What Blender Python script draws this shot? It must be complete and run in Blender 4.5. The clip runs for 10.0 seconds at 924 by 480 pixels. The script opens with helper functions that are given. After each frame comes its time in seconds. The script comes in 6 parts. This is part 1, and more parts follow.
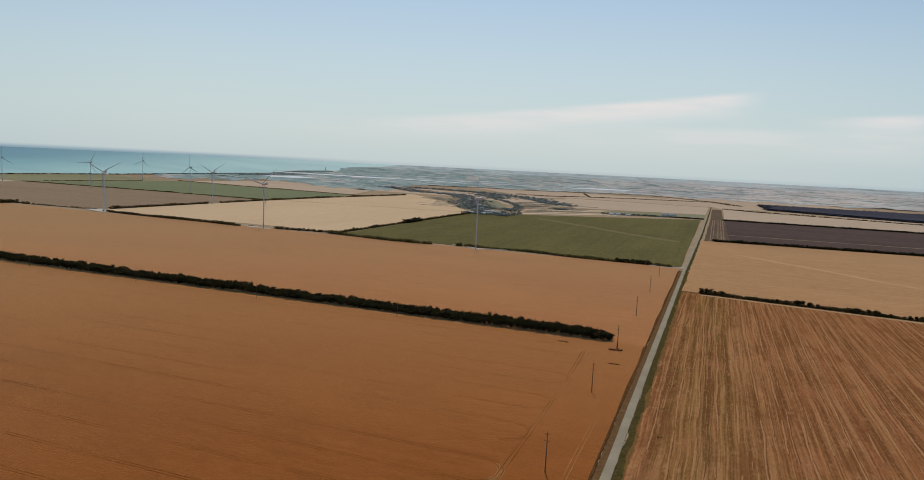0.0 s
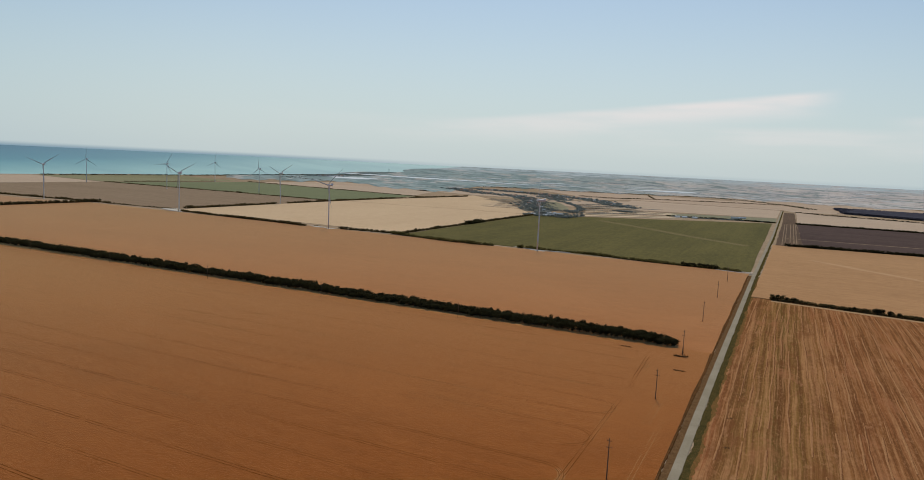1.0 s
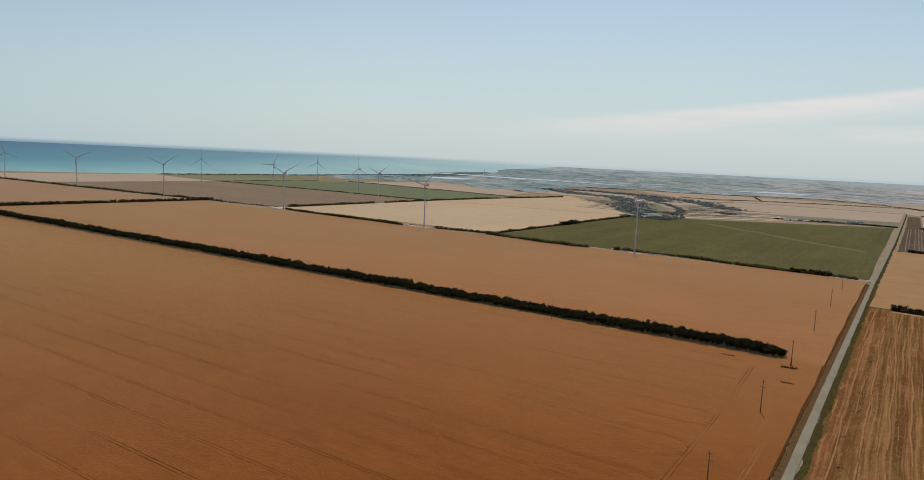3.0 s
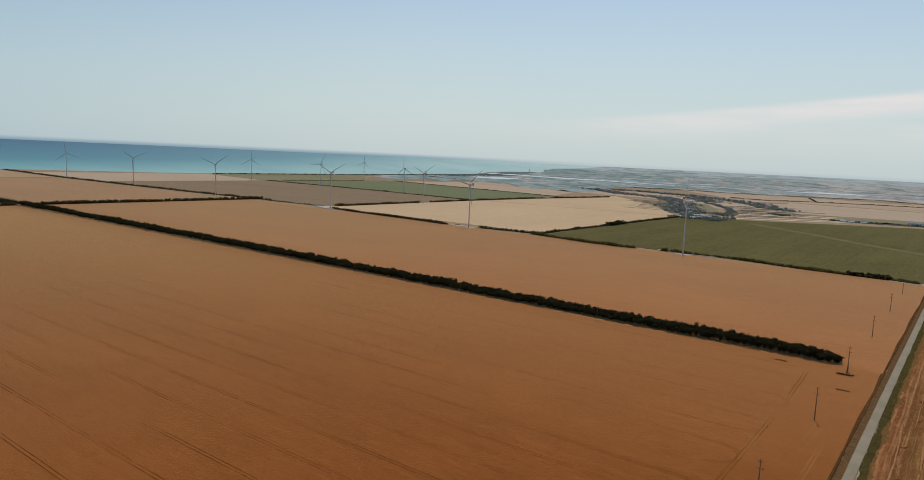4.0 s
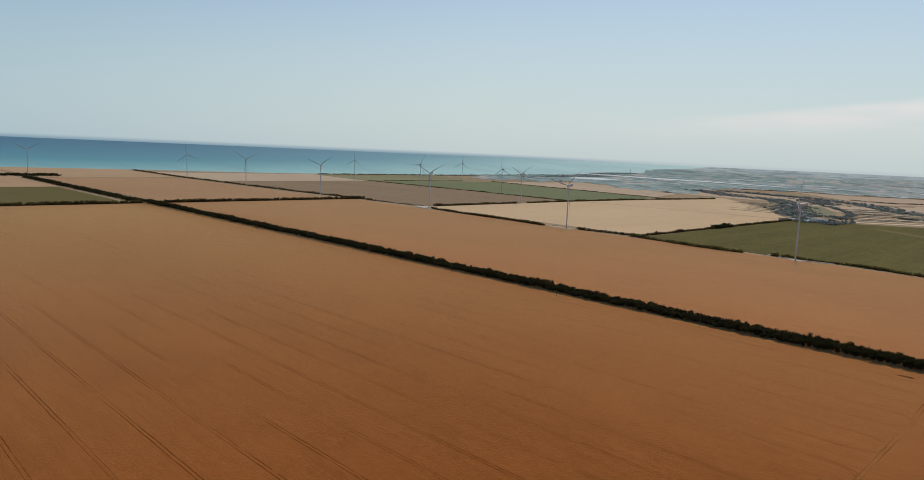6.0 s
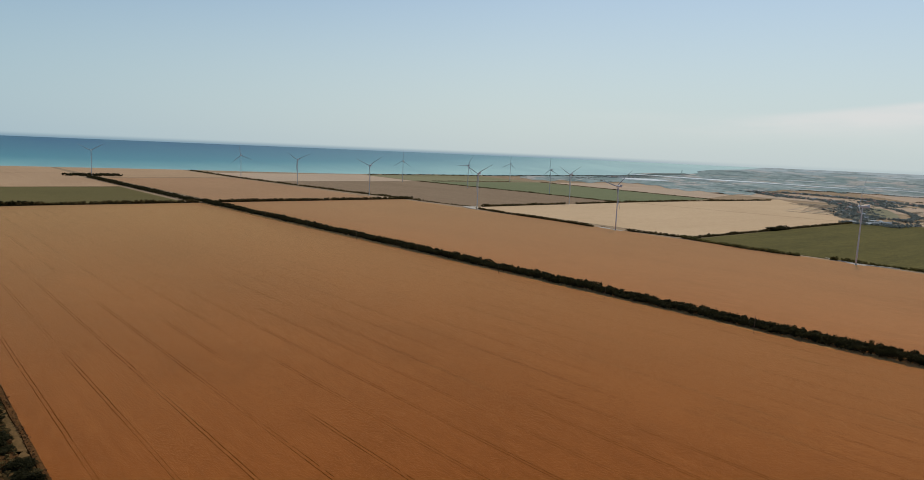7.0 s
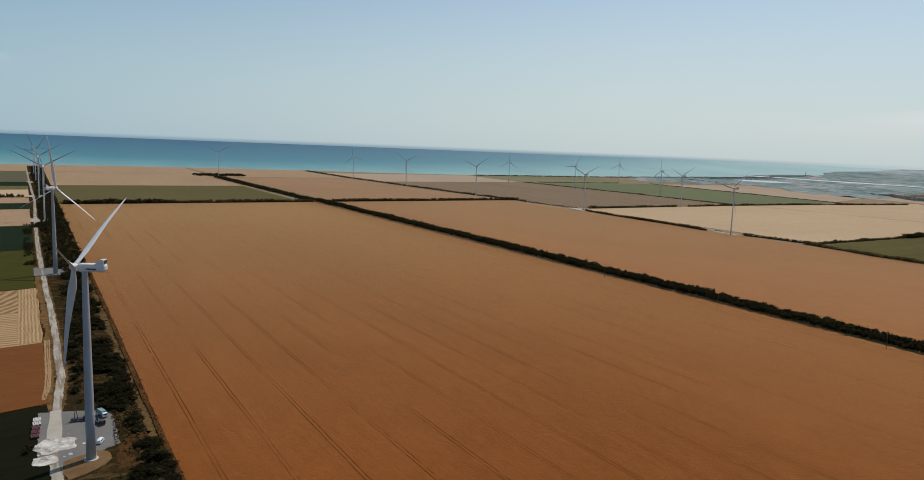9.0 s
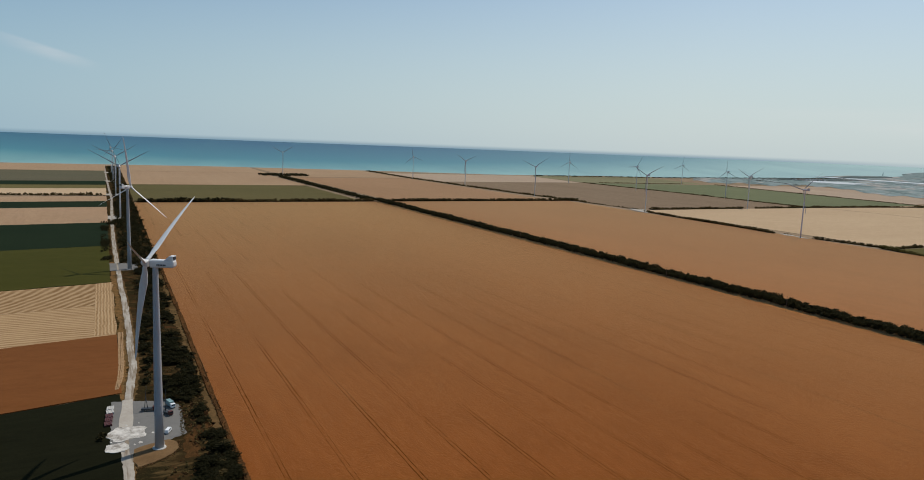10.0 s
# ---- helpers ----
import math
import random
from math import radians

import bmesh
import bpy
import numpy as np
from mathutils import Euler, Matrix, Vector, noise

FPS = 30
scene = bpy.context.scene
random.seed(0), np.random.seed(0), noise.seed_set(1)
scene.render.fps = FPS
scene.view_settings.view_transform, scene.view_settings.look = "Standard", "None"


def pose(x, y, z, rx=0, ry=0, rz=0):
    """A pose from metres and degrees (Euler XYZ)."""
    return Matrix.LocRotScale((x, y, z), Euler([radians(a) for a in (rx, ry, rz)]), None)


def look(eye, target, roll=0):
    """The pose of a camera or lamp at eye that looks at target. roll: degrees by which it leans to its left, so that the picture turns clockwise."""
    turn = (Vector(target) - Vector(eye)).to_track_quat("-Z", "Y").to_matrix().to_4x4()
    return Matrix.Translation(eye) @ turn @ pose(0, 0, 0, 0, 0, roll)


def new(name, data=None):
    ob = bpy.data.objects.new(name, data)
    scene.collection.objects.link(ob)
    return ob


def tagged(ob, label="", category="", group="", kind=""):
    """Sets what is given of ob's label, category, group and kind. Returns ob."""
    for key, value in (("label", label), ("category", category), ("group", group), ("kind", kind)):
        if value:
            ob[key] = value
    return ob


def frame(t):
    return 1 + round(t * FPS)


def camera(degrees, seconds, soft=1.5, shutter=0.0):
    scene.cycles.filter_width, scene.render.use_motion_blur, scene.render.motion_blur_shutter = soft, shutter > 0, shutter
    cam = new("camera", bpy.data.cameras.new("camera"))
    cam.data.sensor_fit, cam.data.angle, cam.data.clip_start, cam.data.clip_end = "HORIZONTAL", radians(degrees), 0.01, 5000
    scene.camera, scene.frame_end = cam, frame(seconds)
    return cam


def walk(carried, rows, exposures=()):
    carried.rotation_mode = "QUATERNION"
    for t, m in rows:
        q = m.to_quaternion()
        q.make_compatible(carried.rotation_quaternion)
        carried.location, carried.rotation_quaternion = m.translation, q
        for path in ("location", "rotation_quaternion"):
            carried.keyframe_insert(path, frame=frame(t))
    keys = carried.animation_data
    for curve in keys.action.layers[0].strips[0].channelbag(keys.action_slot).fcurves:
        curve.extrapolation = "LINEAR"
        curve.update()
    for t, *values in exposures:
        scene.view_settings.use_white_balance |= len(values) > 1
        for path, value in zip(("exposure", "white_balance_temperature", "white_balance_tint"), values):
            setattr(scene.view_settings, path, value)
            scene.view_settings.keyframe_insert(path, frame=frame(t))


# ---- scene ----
EXPOSURE = -0.60
SKY_STRENGTH = 0.145
HAZE = (6.17, 6.85, 7.05, 1)
CLOUD = (8.4, 7.9, 7.75, 1)
SEA_MIST = (1.9, 3.1, 4.0, 1)
SKY_TINT = (0.95, 1.0, 1.03, 1)
VEIL_TOP, VEIL_LOW = 0.15, 0.85
DIM_SIDE = (0.46, 0.69, 0.86, 1)
SUN_SIDE = (0.95, 0.995, 1.0, 1)
# Grid of the farmland: +y runs along the gravel road, -x along the dirt road with the turbine row.
EYE = 150.0            # flying height over the fields
FLAT = 3600.0          # the plain is flat as far as this
RIM = 22600.0          # distance of the horizon seen from that height
cam = camera(67.68, 10.0, soft=0.9)


def level(x, y, z, yaw, pitch, roll):
    return pose(x, y, z, 0, 0, yaw) @ pose(0, 0, 0, 90 + pitch, 0, 0) @ pose(0, 0, 0, 0, 0, roll)


walk(cam, [(t, level(*row)) for t, *row in (
    (0, 9.51, -1.9, 150.35, 19.96, -6.33, 2.86), (0.5, 9.22, -1.49, 150.32, 22.49, -6.37, 2.86),
    (1, 8.94, -1.07, 150.28, 25.08, -6.46, 2.86), (1.5, 8.65, -0.66, 150.24, 27.31, -6.55, 2.88),
    (2, 8.36, -0.24, 150.21, 29.16, -6.64, 2.87), (2.5, 8.07, 0.17, 150.18, 31.06, -6.73, 2.83),
    (4, 7.21, 1.42, 150.07, 36.66, -7.02, 2.74), (4.5, 6.92, 1.83, 150.04, 38.65, -7.12, 2.71),
    (5, 6.63, 2.24, 150.0, 40.75, -7.21, 2.65), (5.5, 6.34, 2.66, 149.96, 42.78, -7.28, 2.6),
    (7, 5.48, 3.9, 149.86, 48.73, -7.47, 2.48), (7.5, 5.19, 4.32, 149.82, 50.79, -7.54, 2.42),
    (8, 4.9, 4.73, 149.79, 52.87, -7.6, 2.37), (8.5, 4.61, 5.15, 149.76, 55.02, -7.68, 2.34),
    (9, 4.33, 5.56, 149.72, 57.54, -7.75, 2.31), (9.5, 4.04, 5.97, 149.68, 60.07, -7.84, 2.26),
    (10, 3.75, 6.39, 149.65, 62.44, -7.92, 2.23))],
    exposures=((0, EXPOSURE), (10, EXPOSURE)))

# ---- sky and sun ----
SUN_TO = Vector((-0.37, 0.93, 0)).normalized()
SUN_UP = radians(58)
sun_dir = SUN_TO * math.cos(SUN_UP) + Vector((0, 0, math.sin(SUN_UP)))
sun = new("sun", bpy.data.lights.new("sun", "SUN"))
sun.data.energy, sun.data.angle, sun.data.color = 4.6, radians(0.55), (1.0, 0.92, 0.80)
sun.matrix_world = look(sun_dir * 900, (0, 0, 0))

world = bpy.data.worlds.new("sky")
scene.world = world
world.use_nodes = True


def build_sky(tree):
    n, link = tree.nodes, tree.links
    bg = n["Background"]
    sky = n.new("ShaderNodeTexSky")
    sky.sky_type, sky.sun_disc = "NISHITA", False
    sky.sun_elevation, sky.sun_rotation = SUN_UP, math.atan2(SUN_TO.x, SUN_TO.y)
    sky.altitude, sky.air_density, sky.dust_density, sky.ozone_density = 0, 1.0, 1.2, 0.4
    co = n.new("ShaderNodeTexCoord")
    sep = n.new("ShaderNodeSeparateXYZ")
    link.new(co.outputs["Generated"], sep.inputs[0])

    def math_node(op, a, b=None):
        m = n.new("ShaderNodeMath")
        m.operation = op
        for i, v in enumerate((a, b)):
            if isinstance(v, (int, float)):
                m.inputs[i].default_value = v
            elif v is not None:
                link.new(v, m.inputs[i])
        return m.outputs[0]

    def spread(v, lo, hi, a=0.0, b=1.0, smooth=True):
        r = n.new("ShaderNodeMapRange")
        r.interpolation_type = "SMOOTHSTEP" if smooth else "LINEAR"
        for i, q in ((1, lo), (2, hi), (3, a), (4, b)):
            r.inputs[i].default_value = q
        link.new(v, r.inputs[0])
        return r.outputs[0]

    def mix(fac, a, b, blend="MIX"):
        m = n.new("ShaderNodeMix")
        m.data_type, m.blend_type = "RGBA", blend
        for i, v in ((0, fac), (6, a), (7, b)):
            if isinstance(v, (tuple, float, int)):
                m.inputs[i].default_value = v
            else:
                link.new(v, m.inputs[i])
        return m.outputs[2]

    # summer haze thickens towards the horizon and glows on the sun's side
    veil = spread(sep.outputs[2], 0.30, 0.0, VEIL_TOP, VEIL_LOW)
    tone = mix(veil, mix(1.0, sky.outputs[0], SKY_TINT, "MULTIPLY"), HAZE)
    toward = math_node("ADD", math_node("MULTIPLY", sep.outputs[0], SUN_TO.x), math_node("MULTIPLY", sep.outputs[1], SUN_TO.y))
    tone = mix(1.0, tone, mix(spread(toward, -0.1, 0.92, 0, 1, False), DIM_SIDE, SUN_SIDE), "MULTIPLY")
    # the sky meets the sea in a thin blue-grey mist
    az = math_node("MULTIPLY", math_node("ARCTAN2", math_node("MULTIPLY", sep.outputs[0], -1.0), sep.outputs[1]), 57.3)
    el = math_node("MULTIPLY", math_node("ARCSINE", sep.outputs[2]), 57.3)
    mist = math_node("MULTIPLY", spread(el, -0.02, -0.42, 0.0, 0.82), spread(az, 24, 44, 0.25, 1.0))
    tone = mix(mist, tone, SEA_MIST)
    # thin streaks of high cloud: azimuth from +y towards -x and elevation, in degrees
    fleece = n.new("ShaderNodeTexNoise")
    grain = n.new("ShaderNodeMapping")
    grain.inputs["Scale"].default_value = (3.0, 3.0, 26.0)
    link.new(co.outputs["Generated"], grain.inputs[0])
    link.new(grain.outputs[0], fleece.inputs[0])
    fleece.inputs["Scale"].default_value, fleece.inputs["Detail"].default_value = 2.2, 5
    soft = spread(fleece.outputs[0], 0.3, 0.7, 0.35, 1.0)
    for tip, tail, base, slope, thick, amount in ((-3.5, 34, 6.25, -0.105, 1.25, 0.85), (-16, -4.5, 4.7, -0.04, 1.0, 0.75), (89.5, 98, 4.5, 0.26, 0.6, 0.3), (-22, 50, 3.2, 0.0, 1.6, 0.4)):
        line = math_node("SUBTRACT", el, math_node("ADD", math_node("MULTIPLY", math_node("SUBTRACT", az, tip), slope), base))
        body = math_node("MULTIPLY", spread(line, -thick * 1.6, 0.0), spread(line, thick * 0.45, 0.0))
        ends = math_node("MULTIPLY", spread(az, tip, tip + 4), spread(az, tail, tail - (tail - tip) * 0.7))
        fac = math_node("MULTIPLY", math_node("MULTIPLY", body, ends), math_node("MULTIPLY", soft, amount))
        tone = mix(fac, tone, CLOUD)
    link.new(tone, bg.inputs[0])
    bg.inputs[1].default_value = SKY_STRENGTH


build_sky(world.node_tree)


# ---- materials ----
class Mat:
    """A small builder for node materials in world metres."""

    def __init__(self, name, rough=0.9, spec=0.2, metal=0.0):
        self.m = bpy.data.materials.new(name)
        self.m.use_nodes = True
        self.t = self.m.node_tree
        self.b = self.t.nodes["Principled BSDF"]
        self.b.inputs["Roughness"].default_value = rough
        self.b.inputs["Specular IOR Level"].default_value = spec
        self.b.inputs["Metallic"].default_value = metal
        self.geo = self.t.nodes.new("ShaderNodeNewGeometry")

    def node(self, kind, **kw):
        n = self.t.nodes.new(kind)
        for k, v in kw.items():
            n.inputs[k].default_value = v
        return n

    def link(self, a, b):
        self.t.links.new(a, b)

    def coords(self, turn=0.0, scale=(1, 1, 1)):
        mp = self.node("ShaderNodeMapping", Rotation=(0, 0, radians(turn)))
        st = self.node("ShaderNodeMapping", Scale=scale)
        self.link(self.geo.outputs["Position"], mp.inputs[0])
        self.link(mp.outputs[0], st.inputs[0])
        return st.outputs[0]

    def noise(self, scale, detail=4, rough=0.55, turn=0.0, stretch=(1, 1, 1), warp=0.0):
        n = self.node("ShaderNodeTexNoise", Scale=scale, Detail=detail, Roughness=rough, Distortion=warp)
        self.link(self.coords(turn, stretch), n.inputs[0])
        return n.outputs[0]

    def stripes(self, period, turn=0.0, warp=2.0, warp_scale=0.2, detail=2):
        """Bands across x after the turn, period metres apart."""
        w = self.node("ShaderNodeTexWave", Scale=6.2832 / period / 20 * 1.0, Distortion=warp, Detail=detail, **{"Detail Scale": warp_scale})
        w.wave_type, w.bands_direction = "BANDS", "X"
        self.link(self.coords(turn), w.inputs[0])
        return w.outputs[1]

    def spread(self, fac, lo, hi, a=0.0, b=1.0):
        r = self.node("ShaderNodeMapRange")
        for i, v in ((1, lo), (2, hi), (3, a), (4, b)):
            r.inputs[i].default_value = v
        self.link(fac, r.inputs[0])
        return r.outputs[0]

    def mix(self, fac, a, b, mode="MIX"):
        m = self.node("ShaderNodeMix")
        m.data_type, m.blend_type = "RGBA", mode
        for i, v in ((0, fac), (6, a), (7, b)):
            if isinstance(v, (int, float)):
                m.inputs[i].default_value = v
            elif isinstance(v, tuple):
                m.inputs[i].default_value = (*v, 1) if len(v) == 3 else v
            else:
                self.link(v, m.inputs[i])
        return m.outputs[2]

    def color(self, out):
        if isinstance(out, tuple):
            self.b.inputs["Base Color"].default_value = (*out, 1)
        else:
            self.link(out, self.b.inputs["Base Color"])
        return self

    def bump(self, fac, dist=0.1, strength=0.6):
        n = self.node("ShaderNodeBump", Strength=strength, Distance=dist)
        self.link(fac, n.inputs["Height"])
        self.link(n.outputs[0], self.b.inputs["Normal"])
        return self

    def bearded(self, tint, rough):
        """A second, finer layer of fibres (the ears' beards) that shines at low angles."""
        fibres = self.node("ShaderNodeBsdfSheen", Color=(*tint, 1), Roughness=rough)
        both = self.t.nodes.new("ShaderNodeAddShader")
        self.link(self.b.outputs[0], both.inputs[0])
        self.link(fibres.outputs[0], both.inputs[1])
        self.link(both.outputs[0], self.t.nodes["Material Output"].inputs[0])
        return self

    def sheen(self, weight, tint, rough=0.5):
        self.b.inputs["Sheen Weight"].default_value = weight
        self.b.inputs["Sheen Tint"].default_value = (*tint, 1)
        self.b.inputs["Sheen Roughness"].default_value = rough
        return self


def crop(name, main, alt, dark, turn=0.0, row=3.0, sheen=0.0, tint=(1, 0.8, 0.6), fleck=0.35, rough=0.85):
    """A field: broad patches, streaks along the rows, fine grain. turn 0: rows along y; 90: along x."""
    m = Mat(name, rough, 0.0)
    broad = m.spread(m.noise(0.006, 5, 0.6, turn, (1, 0.45, 1), 0.6), 0.35, 0.68)
    c = m.mix(broad, main, alt)
    streak = m.spread(m.noise(1.0 / row, 3, 0.65, turn, (1, 0.02, 1)), 0.42, 0.72, 0, fleck)
    c = m.mix(streak, c, dark)
    wide = m.spread(m.noise(0.25 / row, 4, 0.65, turn, (1, 0.035, 1), 0.3), 0.46, 0.68, 0, fleck * 1.3)
    c = m.mix(wide, c, alt)
    mottle = m.spread(m.noise(0.045, 5, 0.65, turn, (1, 0.4, 1), 0.5), 0.52, 0.72, 0, fleck * 0.9)
    c = m.mix(mottle, c, dark)
    ripple = m.noise(0.16, 6, 0.72, turn, (1, 0.3, 1), 0.8)
    c = m.mix(m.spread(ripple, 0.50, 0.66, 0, fleck * 1.1), c, tuple(v * 1.22 for v in alt))
    c = m.mix(m.spread(ripple, 0.50, 0.36, 0, fleck * 0.95), c, dark)
    grain = m.noise(0.7, 4, 0.7)
    c = m.mix(m.spread(grain, 0.3, 0.75, 0, 0.35), c, dark)
    m.color(c).bump(grain, 0.25, 0.5)
    if sheen:
        m.sheen(sheen, tint, 0.32)
    return m.m


def wheat_material():
    """Ripe wheat, lighter towards the tree belt: soft broad patches, faint drill lines along x, lodged flecks and a
    fine grain of ears.
    """
    m = Mat("ripe_wheat", 0.85, 0.0)
    main, alt, dark = (0.197, 0.0565, 0.0113), (0.242, 0.0735, 0.0161), (0.132, 0.0360, 0.0065)
    c = m.mix(m.spread(m.noise(0.006, 5, 0.6, 90, (1, 0.6, 1), 0.5), 0.35, 0.68), main, alt)
    c = m.mix(m.spread(m.noise(0.03, 5, 0.6, 90, (1, 0.5, 1), 0.4), 0.48, 0.66, 0, 0.32), c, dark)
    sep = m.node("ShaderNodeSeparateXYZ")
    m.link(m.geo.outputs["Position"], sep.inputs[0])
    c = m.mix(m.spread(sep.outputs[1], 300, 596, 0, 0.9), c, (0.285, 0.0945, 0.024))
    drill = m.noise(0.30, 3, 0.65, 90, (1, 0.012, 1))
    c = m.mix(m.spread(drill, 0.46, 0.66, 0, 0.17), c, dark)
    c = m.mix(m.spread(drill, 0.48, 0.34, 0, 0.16), c, (0.284, 0.098, 0.0245))
    fleck = m.noise(0.22, 6, 0.75, 90, (1, 0.35, 1), 0.6)
    c = m.mix(m.spread(fleck, 0.53, 0.66, 0, 0.34), c, (0.292, 0.101, 0.0255))
    c = m.mix(m.spread(fleck, 0.47, 0.34, 0, 0.30), c, (0.112, 0.031, 0.006))
    grain = m.noise(0.8, 5, 0.75)
    c = m.mix(m.spread(grain, 0.40, 0.66, 0, 0.42), c, dark)
    c = m.mix(m.spread(m.noise(1.7, 3, 0.7), 0.52, 0.66, 0, 0.30), c, (0.292, 0.101, 0.0255))
    m.color(c).bump(grain, 0.35, 0.6).sheen(1.0, (1, 0.56, 0.25), 0.32)
    return m.bearded((0.42, 0.215, 0.085), 0.22).m


WHEAT = wheat_material()
WHEAT_FAR = crop("lighter_ripe_wheat", (0.278, 0.0905, 0.0240), (0.350, 0.1235, 0.0372), (0.209, 0.065, 0.0152), 90, 4.0, 1.0, (1, 0.60, 0.30), 0.42)
WHEAT_PALE = crop("pale_wheat", (0.445, 0.302, 0.180), (0.505, 0.355, 0.218), (0.37, 0.24, 0.134), 0, 6.0, 0.3, (1, 0.78, 0.55), 0.3)
TAN = crop("dry_tan_crop", (0.31, 0.155, 0.064), (0.375, 0.197, 0.086), (0.225, 0.106, 0.041), 90, 5.0, 0.45, (1, 0.65, 0.39), 0.5)
SHORE_TAN = crop("shore_dry_crop", (0.32, 0.188, 0.102), (0.38, 0.235, 0.134), (0.245, 0.140, 0.073), 90, 6.0, 0.4, (1, 0.72, 0.48), 0.4)
RED_TAN = crop("reddish_dry_crop", (0.275, 0.142, 0.070), (0.335, 0.180, 0.092), (0.210, 0.106, 0.050), 90, 6.0, 0.4, (1, 0.68, 0.42), 0.4)
TAN_WORN = crop("worn_tan_crop", (0.38, 0.215, 0.105), (0.43, 0.25, 0.128), (0.30, 0.163, 0.075), 90, 5.0, 0.4, (1, 0.66, 0.40), 0.4)
FAR_TAN = crop("far_dry_grain", (0.36, 0.252, 0.170), (0.42, 0.30, 0.205), (0.285, 0.20, 0.134), 90, 12.0, 0.3, (1, 0.8, 0.64), 0.35)
BROWN = crop("brown_soil", (0.185, 0.122, 0.078), (0.232, 0.157, 0.103), (0.125, 0.08, 0.05), 90, 8.0, 0.2, (1, 0.78, 0.5), 0.55)
RUST = crop("rust_crop", (0.142, 0.050, 0.0155), (0.172, 0.063, 0.020), (0.108, 0.037, 0.011), 0, 3.0, 0.2, (1, 0.65, 0.35), 0.3)
PLOUGH = crop("dark_ploughed_soil", (0.055, 0.034, 0.028), (0.085, 0.055, 0.045), (0.038, 0.024, 0.02), 90, 9.0, 0.08, (1, 0.8, 0.7), 0.6)
GREEN = crop("green_crop", (0.078, 0.062, 0.0195), (0.120, 0.094, 0.030), (0.044, 0.0365, 0.0135), 0, 12.0, 0.15, (0.95, 0.85, 0.5), 0.45)
GREEN_GREY = crop("grey_green_crop", (0.120, 0.119, 0.057), (0.155, 0.146, 0.073), (0.085, 0.088, 0.043), 90, 9.0, 0.2, (0.85, 0.9, 0.6), 0.3)
OLIVE = crop("olive_crop", (0.042, 0.039, 0.0072), (0.054, 0.049, 0.010), (0.030, 0.029, 0.005), 0, 6.0, 0.1, (0.9, 0.85, 0.45), 0.35)
PASTURE = crop("shore_pasture", (0.175, 0.150, 0.082), (0.205, 0.178, 0.100), (0.135, 0.118, 0.062), 0, 9.0, 0.2, (0.9, 0.85, 0.55), 0.35)
OLIVE_DULL = crop("dull_olive_crop", (0.088, 0.066, 0.024), (0.112, 0.084, 0.032), (0.064, 0.048, 0.016), 0, 9.0, 0.15, (0.9, 0.85, 0.5), 0.35)
OLIVE_PALE = crop("pale_olive_crop", (0.108, 0.080, 0.026), (0.138, 0.103, 0.036), (0.078, 0.058, 0.018), 0, 9.0, 0.15, (0.9, 0.85, 0.5), 0.35)
DEEP = crop("deep_green_crop", (0.0105, 0.0165, 0.0085), (0.0155, 0.0225, 0.0110), (0.0075, 0.0115, 0.006), 0, 6.0, 0.05, (0.7, 0.9, 0.6), 0.3)
DARK_LOW = crop("dark_low_crop", (0.0088, 0.0088, 0.0046), (0.0135, 0.0132, 0.0064), (0.006, 0.006, 0.0032), 0, 6.0, 0.05, (0.7, 0.9, 0.6), 0.3)
DEEP_OLIVE = crop("dark_olive_crop", (0.085, 0.066, 0.036), (0.105, 0.08, 0.043), (0.06, 0.047, 0.024), 0, 9.0, 0.2, (0.9, 0.85, 0.6), 0.3)


def soil_material():
    m = Mat("dry_grass_soil", 0.95, 0.0)
    c = m.mix(m.spread(m.noise(0.02, 5), 0.35, 0.65), (0.295, 0.217, 0.147), (0.24, 0.176, 0.118))
    c = m.mix(m.spread(m.noise(0.25, 5, 0.65), 0.5, 0.7, 0, 0.6), c, (0.17, 0.13, 0.05))
    return m.color(c).bump(m.noise(0.8, 5), 0.3, 0.6).m


